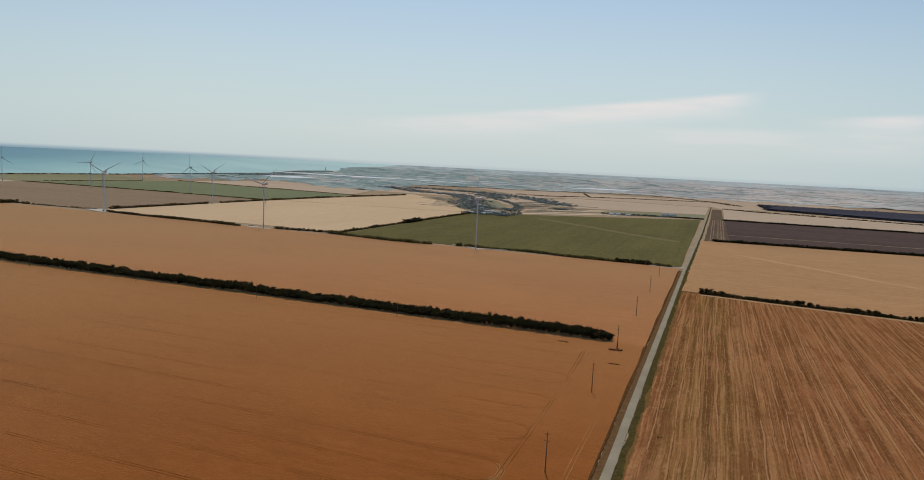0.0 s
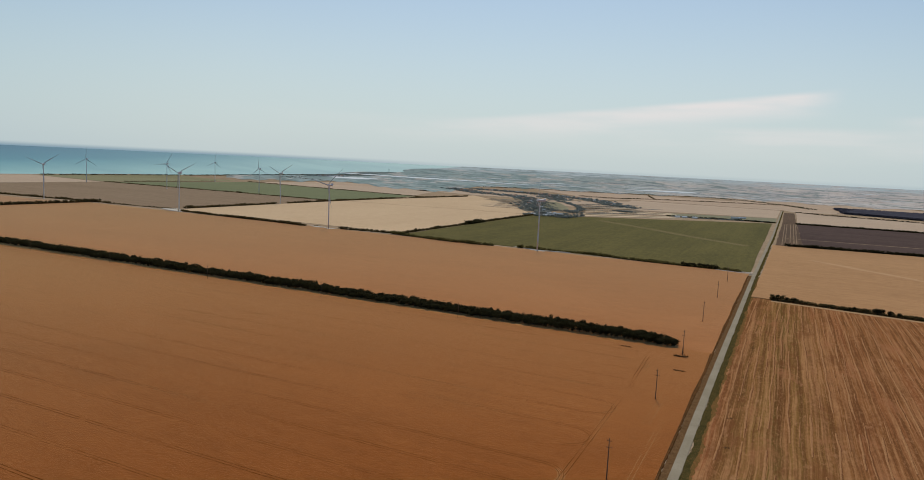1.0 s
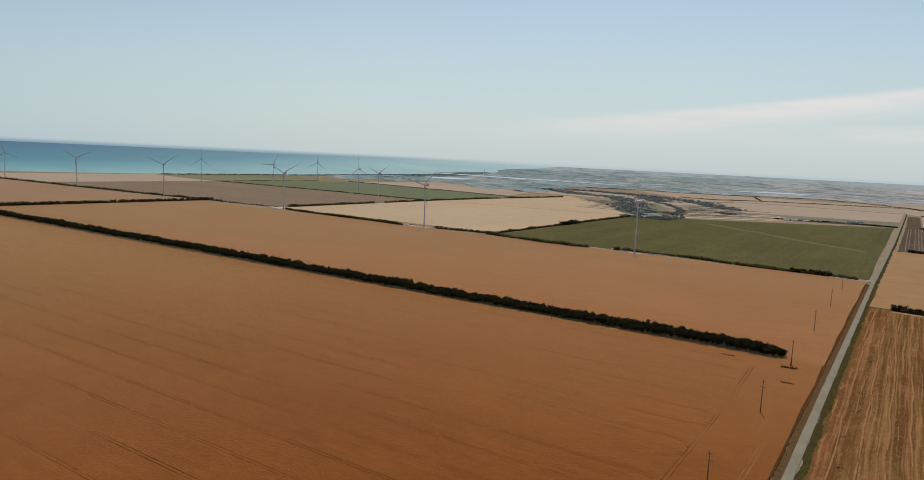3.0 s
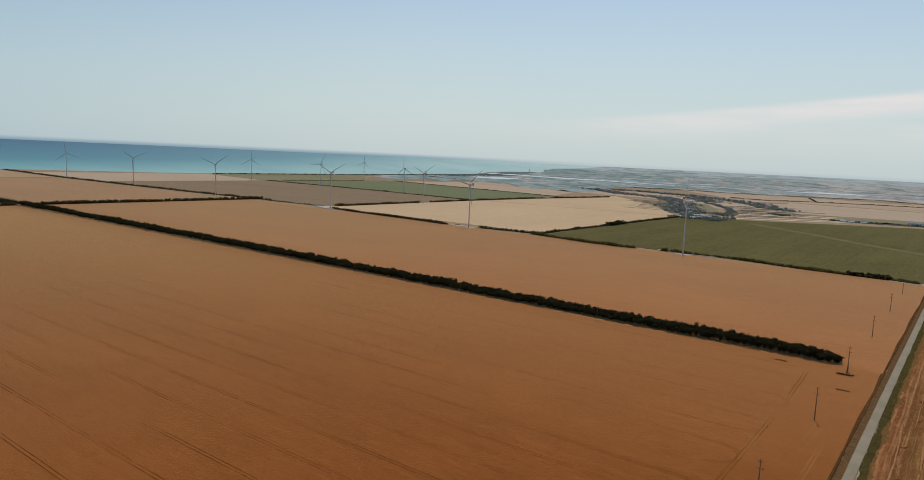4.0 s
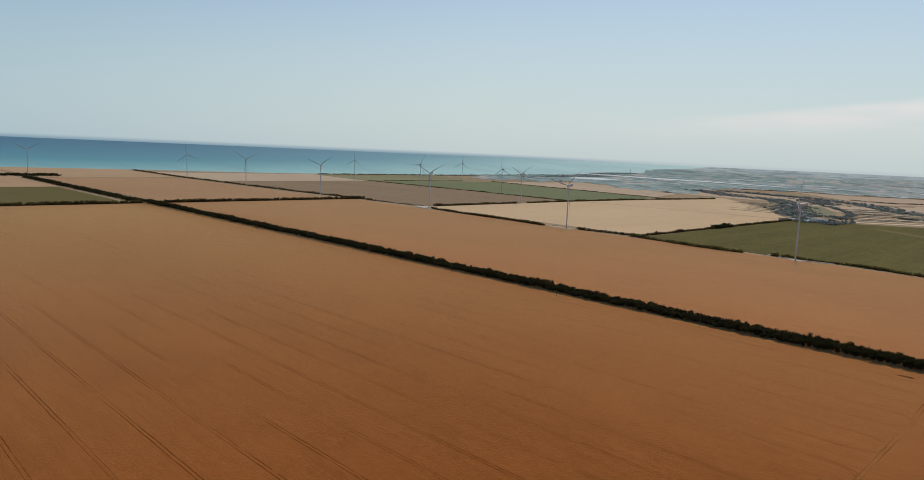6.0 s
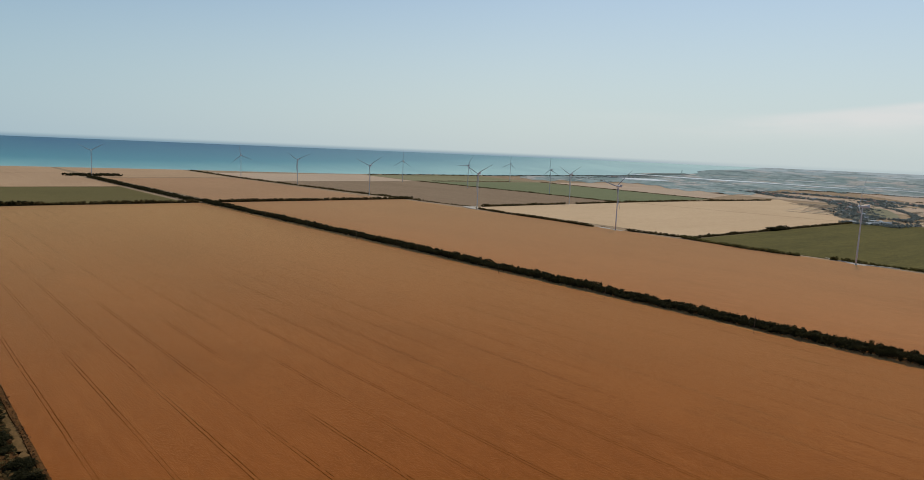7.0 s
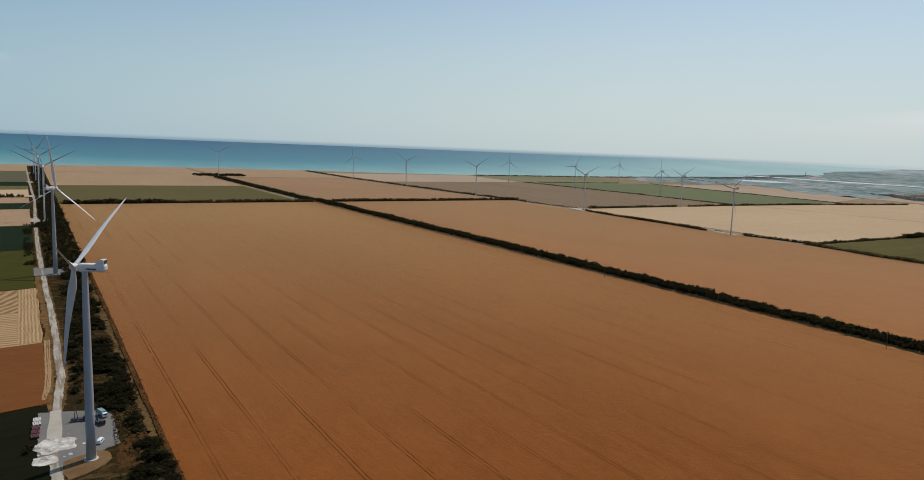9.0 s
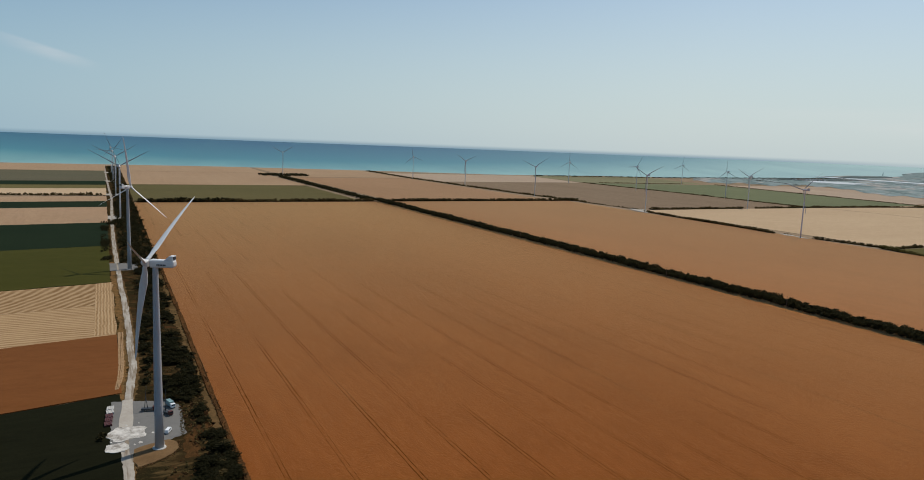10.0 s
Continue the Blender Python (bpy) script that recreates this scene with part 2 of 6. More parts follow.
def stubble_material():
    """Harvested field: long wavering streaks along y of straw, bare reddish earth and olive regrowth."""
    m = Mat("harvested_stubble", 0.95, 0.0)
    sep = m.node("ShaderNodeSeparateXYZ")
    m.link(m.geo.outputs["Position"], sep.inputs[0])
    sway = m.node("ShaderNodeMath")
    sway.operation = "MULTIPLY_ADD"
    sway.inputs[1].default_value = 4.0
    m.link(m.noise(0.011, 3, 0.55, 0, (0.5, 1, 1)), sway.inputs[0])
    m.link(sep.outputs[0], sway.inputs[2])
    shaken = m.node("ShaderNodeCombineXYZ")
    m.link(sway.outputs[0], shaken.inputs[0])
    m.link(sep.outputs[1], shaken.inputs[1])

    def streak(scale, stretch, detail=3, rough=0.6):
        mp = m.node("ShaderNodeMapping", Scale=(1, stretch, 1))
        n = m.node("ShaderNodeTexNoise", Scale=scale, Detail=detail, Roughness=rough)
        m.link(shaken.outputs[0], mp.inputs[0])
        m.link(mp.outputs[0], n.inputs[0])
        return n.outputs[0]

    near = m.spread(sep.outputs[0], -20, 3, 0.2, 1.0)
    far = m.spread(sep.outputs[0], 22, 60, 1.0, 0.22)
    weedy = m.node("ShaderNodeMath")
    weedy.operation = "MULTIPLY"
    m.link(near, weedy.inputs[0])
    m.link(far, weedy.inputs[1])
    c = m.mix(m.spread(m.noise(0.012, 4, 0.6), 0.4, 0.62), (0.236, 0.091, 0.0355), (0.184, 0.069, 0.0255))
    swath = streak(0.085, 0.006)
    olive = m.mix(m.spread(swath, 0.45, 0.55), (0.176, 0.095, 0.030), (0.100, 0.064, 0.018))
    c = m.mix(weedy.outputs[0], c, olive)
    c = m.mix(m.spread(swath, 0.52, 0.60, 0, 0.35), c, (0.128, 0.056, 0.021))
    c = m.mix(m.spread(streak(0.05, 0.03), 0.50, 0.62, 0, 0.45), c, (0.205, 0.068, 0.030))
    broken = m.noise(0.045, 5, 0.65, 0, (1, 0.45, 1), 0.5)
    row = streak(0.24, 0.010, 4)
    c = m.mix(m.spread(row, 0.51, 0.58, 0, 0.62), c, (0.290, 0.142, 0.062))
    c = m.mix(m.spread(row, 0.48, 0.41, 0, 0.52), c, (0.090, 0.041, 0.0155))
    thin = streak(0.62, 0.012, 4, 0.7)
    c = m.mix(m.spread(thin, 0.50, 0.58, 0, 0.5), c, (0.092, 0.038, 0.015))
    c = m.mix(m.spread(thin, 0.47, 0.39, 0, 0.6), c, (0.315, 0.160, 0.072))
    fine = m.noise(0.7, 5, 0.75, 0, (1, 0.3, 1))
    c = m.mix(m.spread(fine, 0.51, 0.68, 0, 0.5), c, (0.310, 0.150, 0.072))
    c = m.mix(m.spread(fine, 0.48, 0.34, 0, 0.4), c, (0.100, 0.042, 0.017))
    c = m.mix(m.spread(broken, 0.54, 0.66, 0, 0.5), c, (0.255, 0.108, 0.050))
    c = m.mix(m.spread(broken, 0.46, 0.36, 0, 0.5), c, (0.132, 0.050, 0.020))
    c = m.mix(m.spread(m.noise(0.11, 6, 0.72, 0, (1, 0.4, 1)), 0.58, 0.68, 0, 0.5), c, (0.335, 0.172, 0.086))
    return m.color(c).bump(row, 0.6, 0.7).m


def straw_material(name, turn, period, warp, scale):
    """Cut straw with raking marks."""
    m = Mat(name, 0.9, 0.0)
    w = m.stripes(period, turn, warp, scale, 1)
    c = m.mix(m.spread(w, 0.2, 0.8), (0.25, 0.152, 0.074), (0.40, 0.275, 0.158))
    c = m.mix(m.spread(m.noise(0.4, 4, 0.6, turn, (1, 0.05, 1)), 0.45, 0.7, 0, 0.6), c, (0.22, 0.125, 0.056))
    c = m.mix(m.spread(m.noise(0.05, 5, 0.65), 0.42, 0.65, 0, 0.6), c, (0.37, 0.245, 0.13))
    return m.color(c).bump(w, 0.3, 0.4).m


def bowed_straw():
    """Cut straw raked in bowed bands that sweep across the strip."""
    m = Mat("bowed_straw", 0.9, 0.0)
    sep = m.node("ShaderNodeSeparateXYZ")
    m.link(m.geo.outputs["Position"], sep.inputs[0])

    def calc(op, a, b):
        n = m.node("ShaderNodeMath")
        n.operation = op
        for i, v in enumerate((a, b)):
            if isinstance(v, (int, float)):
                n.inputs[i].default_value = v
            else:
                m.link(v, n.inputs[i])
        return n.outputs[0]

    along_x = m.spread(sep.outputs[0], -752, -640)
    shift = calc("ADD", calc("MULTIPLY", calc("POWER", along_x, 1.5), 52.0), calc("MULTIPLY", m.noise(0.05, 3), 7.0))
    wave = calc("SINE", calc("MULTIPLY", calc("ADD", sep.outputs[1], shift), 6.2832 / 8.5), 0.0)
    c = m.mix(m.spread(wave, -0.7, 0.8), (0.185, 0.108, 0.050), (0.37, 0.252, 0.142))
    c = m.mix(m.spread(m.noise(0.4, 4, 0.6, 0, (1, 0.1, 1)), 0.45, 0.7, 0, 0.5), c, (0.22, 0.125, 0.056))
    c = m.mix(m.spread(m.noise(0.05, 5, 0.65), 0.42, 0.65, 0, 0.5), c, (0.33, 0.215, 0.115))
    return m.color(c).bump(wave, 0.3, 0.4).m


def road_material(name, a, b, d):
    m = Mat(name, 0.9, 0.03)
    c = m.mix(m.spread(m.noise(0.06, 5, 0.6), 0.35, 0.65), a, b)
    c = m.mix(m.spread(m.noise(0.9, 5, 0.7), 0.5, 0.75, 0, 0.5), c, d)
    return m.color(c).bump(m.noise(2.0, 4), 0.05, 0.5).m


def verge_material(name, a, b, d, scale=0.12):
    m = Mat(name, 0.95, 0.0)
    c = m.mix(m.spread(m.noise(scale, 5, 0.65), 0.38, 0.62), a, b)
    c = m.mix(m.spread(m.noise(scale * 5, 4, 0.65), 0.48, 0.7, 0, 0.7), c, d)
    return m.color(c).bump(m.noise(0.9, 4), 0.3, 0.7).m


def scrub_ground():
    """Dark weedy ground with rusty and tan streaks of dry grass lying across the strip."""
    m = Mat("dry_scrub_ground", 0.95, 0.0)
    c = m.mix(m.spread(m.noise(0.06, 5, 0.65), 0.38, 0.62), (0.034, 0.021, 0.009), (0.020, 0.016, 0.007))
    c = m.mix(m.spread(m.noise(0.09, 4, 0.6, 0, (1, 0.7, 1), 0.4), 0.56, 0.66, 0, 0.6), c, (0.085, 0.034, 0.014))
    c = m.mix(m.spread(m.noise(0.22, 4, 0.6, 0, (1, 0.22, 1), 0.3), 0.55, 0.68, 0, 0.75), c, (0.120, 0.075, 0.032))
    c = m.mix(m.spread(m.noise(0.5, 4, 0.65), 0.52, 0.7, 0, 0.6), c, (0.060, 0.042, 0.016))
    return m.color(c).bump(m.noise(0.9, 4), 0.3, 0.7).m


def leaf_material(name, a, b):
    """Thin leaves: they pass part of the light through."""
    m = Mat(name, 0.85, 0.03)
    c = m.mix(m.geo.outputs["Random Per Island"], a, b)
    c = m.mix(m.spread(m.noise(0.05, 3), 0.4, 0.65, 0, 0.6), c, tuple(v * 1.25 for v in b))
    m.color(c)
    glow = m.node("ShaderNodeBsdfTranslucent")
    both = m.node("ShaderNodeMixShader")
    both.inputs[0].default_value = 0.42
    m.link(c, glow.inputs[0])
    m.link(m.b.outputs[0], both.inputs[1])
    m.link(glow.outputs[0], both.inputs[2])
    m.link(both.outputs[0], m.t.nodes["Material Output"].inputs[0])
    return m.m


def plain(name, a, b, rough=0.5, spec=0.4, metal=0.0, scale=0.6):
    m = Mat(name, rough, spec, metal)
    n = m.noise(scale, 5, 0.6)
    m.color(m.mix(m.spread(n, 0.35, 0.7), a, b))
    m.link(m.spread(n, 0.3, 0.7, rough * 0.85, min(1, rough * 1.2)), m.b.inputs["Roughness"])
    return m.m


def marsh_material():
    """Blue-grey salt marsh by the shore with pale flats and dark reeds, passing into pinkish dry land inland; far off,
    haze is put into the colour.
    """
    m = Mat("salt_marsh", 0.9, 0.0)
    sep = m.node("ShaderNodeSeparateXYZ")
    m.link(m.geo.outputs["Position"], sep.inputs[0])
    reach = m.node("ShaderNodeVectorMath")
    reach.operation = "LENGTH"
    flat = m.node("ShaderNodeCombineXYZ")
    m.link(sep.outputs[0], flat.inputs[0])
    m.link(sep.outputs[1], flat.inputs[1])
    m.link(flat.outputs[0], reach.inputs[0])
    inland = m.spread(sep.outputs[0], -1500, 100)
    broad = m.noise(0.0035, 5, 0.6, 0, (1, 1, 1), 0.8)
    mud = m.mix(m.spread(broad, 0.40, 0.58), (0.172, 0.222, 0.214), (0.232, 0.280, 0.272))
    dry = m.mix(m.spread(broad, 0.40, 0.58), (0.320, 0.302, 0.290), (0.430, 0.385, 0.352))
    c = m.mix(inland, mud, dry)
    c = m.mix(m.spread(m.noise(0.008, 5, 0.6, 20), 0.52, 0.60, 0, 0.6), c, (0.415, 0.357, 0.314))
    c = m.mix(m.spread(m.noise(0.014, 5, 0.65, 12, (0.3, 1, 1), 0.6), 0.53, 0.60, 0, 0.75), c, (0.118, 0.158, 0.152))
    c = m.mix(m.spread(m.noise(0.018, 4, 0.6, 8, (0.25, 1, 1), 0.5), 0.59, 0.66, 0, 0.7), c, (0.400, 0.425, 0.425))
    c = m.mix(m.spread(m.noise(0.03, 4, 0.65, 10), 0.55, 0.64, 0, 0.6), c, (0.118, 0.150, 0.142))
    # distance haze painted as a pale blue-grey, patchy, beyond a set reach
    far_haze = m.node("ShaderNodeMath")
    far_haze.operation = "MULTIPLY"
    m.link(m.spread(reach.outputs["Value"], 4480, 4640), far_haze.inputs[0])
    m.link(m.spread(m.noise(0.012, 4, 0.6, 30), 0.36, 0.52, 0.25, 0.9), far_haze.inputs[1])
    c = m.mix(far_haze.outputs[0], c, (0.335, 0.380, 0.388))
    return m.color(c).m


def sea_material():
    """Shallow turquoise along the shore, deeper blue beyond, wind-ruffled; haze far out and to the north is put into
    the colour.
    """
    m = Mat("sea_water", 0.42, 0.5)
    sep = m.node("ShaderNodeSeparateXYZ")
    m.link(m.geo.outputs["Position"], sep.inputs[0])
    off = m.node("ShaderNodeMath")
    off.operation = "MULTIPLY_ADD"
    off.inputs[1].default_value = 0.2
    m.link(sep.outputs[1], off.inputs[0])
    out = m.node("ShaderNodeMath")
    out.operation = "MULTIPLY_ADD"
    out.inputs[1].default_value, out.inputs[2].default_value = -1.0, -3470.0
    m.link(sep.outputs[0], out.inputs[0])
    m.link(out.outputs[0], off.inputs[2])
    depth = m.spread(off.outputs[0], 20, 560)
    deep = m.spread(off.outputs[0], 420, 1250)
    c = m.mix(depth, (0.20, 0.37, 0.335), (0.046, 0.198, 0.222))
    c = m.mix(deep, c, (0.025, 0.100, 0.160))
    # horizon haze, then northern haze and sun glitter, painted as paler water
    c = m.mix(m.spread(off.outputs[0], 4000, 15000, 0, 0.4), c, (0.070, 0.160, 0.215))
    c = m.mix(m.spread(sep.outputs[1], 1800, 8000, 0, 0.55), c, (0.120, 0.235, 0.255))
    c = m.mix(m.spread(m.noise(0.006, 4, 0.6, 90, (1, 0.3, 1)), 0.4, 0.7, 0, 0.3), c, (0.045, 0.15, 0.175))
    return m.color(c).bump(m.noise(0.05, 4, 0.6), 1.0, 0.3).m


SOIL, STUBBLE = soil_material(), stubble_material()
STRAW_BOWED = bowed_straw()
STRAW_ROWS = straw_material("row_raked_straw", 0, 5.6, 2.0, 0.4)
STRAW_HEAD = straw_material("headland_straw", 90, 2.4, 3.0, 0.9)
def lane_material():
    """Pale dirt with worn wheel lines along x and dry grass between them."""
    m = Mat("worn_lane_dirt", 0.9, 0.02)
    c = m.mix(m.spread(m.noise(0.07, 5, 0.6), 0.35, 0.65), (0.27, 0.232, 0.188), (0.42, 0.38, 0.326))
    c = m.mix(m.spread(m.noise(0.55, 3, 0.6, 90, (1, 0.06, 1)), 0.49, 0.60, 0, 0.75), c, (0.17, 0.122, 0.076))
    c = m.mix(m.spread(m.noise(0.9, 5, 0.7), 0.5, 0.75, 0, 0.4), c, (0.24, 0.195, 0.145))
    return m.color(c).bump(m.noise(2.0, 4), 0.05, 0.5).m


LANE_DIRT = lane_material()
GRAVEL = road_material("grey_gravel", (0.205, 0.172, 0.122), (0.250, 0.212, 0.155), (0.155, 0.122, 0.082))
DIRT = road_material("pale_dirt", (0.34, 0.30, 0.25), (0.44, 0.40, 0.345), (0.23, 0.185, 0.135))
VERGE_BROWN = verge_material("brown_weed_verge", (0.10, 0.043, 0.016), (0.062, 0.031, 0.012), (0.135, 0.068, 0.026))
DRY_VERGE = verge_material("dry_tan_verge", (0.120, 0.065, 0.030), (0.075, 0.042, 0.019), (0.175, 0.102, 0.050), 0.3)
WEEDY = verge_material("weedy_stubble_edge", (0.110, 0.066, 0.022), (0.172, 0.080, 0.030), (0.064, 0.048, 0.015), 0.2)
VERGE_GREEN = verge_material("green_grass_verge", (0.058, 0.046, 0.016), (0.036, 0.032, 0.011), (0.130, 0.074, 0.028), 0.16)
SCRUB = scrub_ground()
SCRUB_LEAF = leaf_material("scrub_foliage", (0.015, 0.0145, 0.0065), (0.026, 0.0235, 0.010))
LEAF = leaf_material("dark_foliage", (0.026, 0.0235, 0.0105), (0.040, 0.0345, 0.0145))
LEAF_MIX = leaf_material("mixed_hedge_foliage", (0.058, 0.049, 0.019), (0.125, 0.086, 0.035))
LEAF_DRY = leaf_material("dry_hedge_foliage", (0.055, 0.046, 0.020), (0.100, 0.072, 0.030))
# yellow-green shrubs, with the sunlight on their side put into the leaf colour
LEAF_LIT = leaf_material("sunlit_yellow_green_foliage", (0.062, 0.056, 0.018), (0.165, 0.135, 0.048))
RUSTY = leaf_material("rusty_weeds", (0.105, 0.052, 0.022), (0.165, 0.086, 0.038))
BARK = plain("grey_bark", (0.07, 0.055, 0.045), (0.045, 0.035, 0.03), 0.9, 0.1)
# one turbine paint in two copies: darkened for shade, lightened for sunlit parts
SHADED_PAINT = plain("shaded_turbine_paint", (0.33, 0.35, 0.375), (0.385, 0.405, 0.425), 0.4, 0.4, 0.0, 0.08)
LIT_PAINT = plain("lit_turbine_paint", (0.60, 0.60, 0.60), (0.68, 0.68, 0.67), 0.5, 0.3, 0.0, 0.08)
CONCRETE = plain("concrete", (0.42, 0.40, 0.37), (0.50, 0.48, 0.45), 0.9, 0.15)
DARK_PAINT = plain("dark_grey_parts", (0.03, 0.035, 0.04), (0.05, 0.055, 0.06), 0.5, 0.4)
POLE = plain("weathered_pole", (0.13, 0.080, 0.052), (0.18, 0.115, 0.075), 0.9, 0.1)
MARSH, SEA = marsh_material(), sea_material()


# ---- helpers for building ----
def bend(x, y, z=0.0):
    """The plain keeps flat to FLAT metres; beyond it the land is drawn in, along the line of sight, and climbs to the horizon."""
    d = math.hypot(x, y)
    if d <= FLAT:
        return (x, y, z)
    s = (FLAT + 1350 * (1 - FLAT / d)) / d
    return (x * s, y * s, EYE - (EYE - z) * s)


def mesh_of(name, verts, faces, mat, smooth=False):
    me = bpy.data.meshes.new(name)
    me.from_pydata(verts, [], faces)
    for m in (mat if isinstance(mat, (list, tuple)) else [mat]):
        me.materials.append(m)
    if smooth:
        me.polygons.foreach_set("use_smooth", [True] * len(me.polygons))
    me.update()
    return me


def part(name, bm, mat, parent, label="", m=None):
    """Links a bmesh as one mesh object under a thing or part."""
    me = bpy.data.meshes.new(name)
    bm.to_mesh(me)
    bm.free()
    me.materials.append(mat)
    ob = new(name, me)
    ob.parent = parent
    if m is not None:
        ob.matrix_basis = m
    if label:
        ob["label"] = label
    return ob


def shared(name, me, parent, m=None, label=""):
    ob = new(name, me)
    ob.parent = parent
    if m is not None:
        ob.matrix_basis = m
    if label:
        ob["label"] = label
    return ob


def sheet(name, corners, height, mat, label, category, kind="structure", step=60.0, ragged=1.0, seed=0):
    """A four-cornered patch of the plain, height metres proud, with its own sides and a slightly uneven rim."""
    a, b, c, d = [Vector((*p, 0)) for p in corners]
    n = max(2, min(40, int(max((b - a).length, (c - d).length) / step)))
    k = max(2, min(40, int(max((d - a).length, (c - b).length) / step)))
    rnd = random.Random(seed or name + str(corners[0]))
    verts, faces = [], []
    for j in range(k + 1):
        for i in range(n + 1):
            s, t = i / n, j / k
            p = (a * (1 - s) + b * s) * (1 - t) + (d * (1 - s) + c * s) * t
            if i in (0, n) or j in (0, k):
                p += Vector((rnd.uniform(-ragged, ragged), rnd.uniform(-ragged, ragged), 0))
            verts.append(bend(p.x, p.y, height))
    w = n + 1
    for j in range(k):
        for i in range(n):
            faces.append((j * w + i, j * w + i + 1, (j + 1) * w + i + 1, (j + 1) * w + i))
    rim = [i for i in range(w)] + [j * w + n for j in range(1, k + 1)] + [k * w + i for i in range(n - 1, -1, -1)] + [j * w for j in range(k - 1, 0, -1)]
    base = len(verts)
    for r in rim:
        x, y, z = verts[r]
        verts.append((x, y, z - height - 0.3))
    m = len(rim)
    for i in range(m):
        j = (i + 1) % m
        faces.append((rim[j], rim[i], base + i, base + j))
    me = mesh_of(name, verts, faces, mat)
    if me.polygons[0].normal.z < 0:
        me.flip_normals()
    return tagged(new(name, me), label, category, kind=kind)


def ribbon(name, points, width, height, mat, label="", category="", kind="structure", parent=None, wobble=0.0, crown=0.0, step=10.0, fray=0.0):
    """A strip along a line of points, with a slightly crowned top, sloping sides and, if wished, frayed edges."""
    rnd = random.Random(name + str(points[0]))
    seed = rnd.uniform(0, 30)
    pts = []
    for (x0, y0), (x1, y1) in zip(points, points[1:]):
        n = max(1, int(math.hypot(x1 - x0, y1 - y0) / step))
        pts += [(x0 + (x1 - x0) * i / n, y0 + (y1 - y0) * i / n) for i in range(n)]
    pts.append(points[-1])
    verts, faces = [], []
    for i, (x, y) in enumerate(pts):
        x0, y0 = pts[max(0, i - 1)]
        x1, y1 = pts[min(len(pts) - 1, i + 1)]
        t = Vector((x1 - x0, y1 - y0, 0)).normalized()
        side = Vector((-t.y, t.x, 0))
        wl = width / 2 + 1.6 * wobble * noise.noise(Vector((x * 0.035, y * 0.035, seed))) + fray * rnd.uniform(-1, 1)
        wr = width / 2 + 1.6 * wobble * noise.noise(Vector((x * 0.035, y * 0.035, seed + 40))) + fray * rnd.uniform(-1, 1)
        for off, z in ((wl + 0.5, -0.2), (wl, height), (0, height + crown), (-wr, height), (-wr - 0.5, -0.2)):
            verts.append(bend(x + side.x * off, y + side.y * off, z))
    for i in range(len(pts) - 1):
        for j in range(4):
            faces.append((i * 5 + j, (i + 1) * 5 + j, (i + 1) * 5 + j + 1, i * 5 + j + 1))
    me = mesh_of(name, verts, faces, mat)
    if me.polygons[1].normal.z < 0:
        me.flip_normals()
    ob = new(name, me)
    ob.parent = parent
    return tagged(ob, label, category, kind=kind) if parent is None else ob


# ---- ground, sea, roads, fields ----
def coast_x(y):
    """How far out the shore lies along the dirt road's direction, for each y."""
    return -float(np.interp(y, (-4000, -400, 500, 1160, 1740, 1950, 2470, 2950, 4300, 5018, 5300, 5980, 6323, 6636, 7400, 8500, 9950, 13100, 20300, 30000),
                            (3500, 3450, 3440, 3300, 3115, 3080, 3150, 3090, 3290, 3420, 3720, 3960, 4040, 3910, 4250, 4905, 5580, 6600, 9600, 13800)))


def polar(inner=0.0):
    rings = [0.0] + list(np.linspace(60, FLAT, 60)) + [FLAT / (1 - q) for q in np.linspace(0.004, 1 - FLAT / RIM, 150)]
    return [r for r in rings if r >= inner], [radians(a) for a in np.arange(-180, 180, 0.75)]


def build_ground():
    rings, angles = polar()
    verts, faces, n = [bend(0, 0)], [], len(polar()[1])
    for r in rings[1:]:
        for a in angles:
            x, y = r * math.cos(a), r * math.sin(a)
            sea = x < coast_x(y)
            out = min(1.0, max(0.0, (coast_x(y) - x) / 60)) if sea else 0.0
            under = 5.0 if r > 4900 and y > 2000 else 0.0
            verts.append(bend(x, y, -9.0 * out - under))
    for i in range(n):
        faces.append((0, 1 + i, 1 + (i + 1) % n))
    for k in range(len(rings) - 2):
        for i in range(n):
            j = (i + 1) % n
            faces.append((1 + k * n + i, 1 + (k + 1) * n + i, 1 + (k + 1) * n + j, 1 + k * n + j))
    tagged(new("ground", mesh_of("ground", verts, faces, SOIL)), "dry tan soil and grass of the coastal plain", "ground", kind="structure")


def build_sea():
    verts, faces = [], []
    rings = [r for r in polar(2400)[0]]
    angles = [radians(a) for a in np.arange(80, 250.1, 0.5)]
    n = len(angles)
    for r in rings:
        for a in angles:
            verts.append(bend(r * math.cos(a), r * math.sin(a), -4.0))
    for k in range(len(rings) - 1):
        for i in range(n - 1):
            q = (k * n + i, (k + 1) * n + i, (k + 1) * n + i + 1, k * n + i + 1)
            r, a = rings[k], angles[i]
            if any(rr * math.cos(aa) < coast_x(rr * math.sin(aa)) + 40 for rr in rings[k:k + 2] for aa in angles[i:i + 2]):
                faces.append(q)
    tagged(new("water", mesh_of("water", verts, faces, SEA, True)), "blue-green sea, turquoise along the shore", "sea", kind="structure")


build_ground()
build_sea()

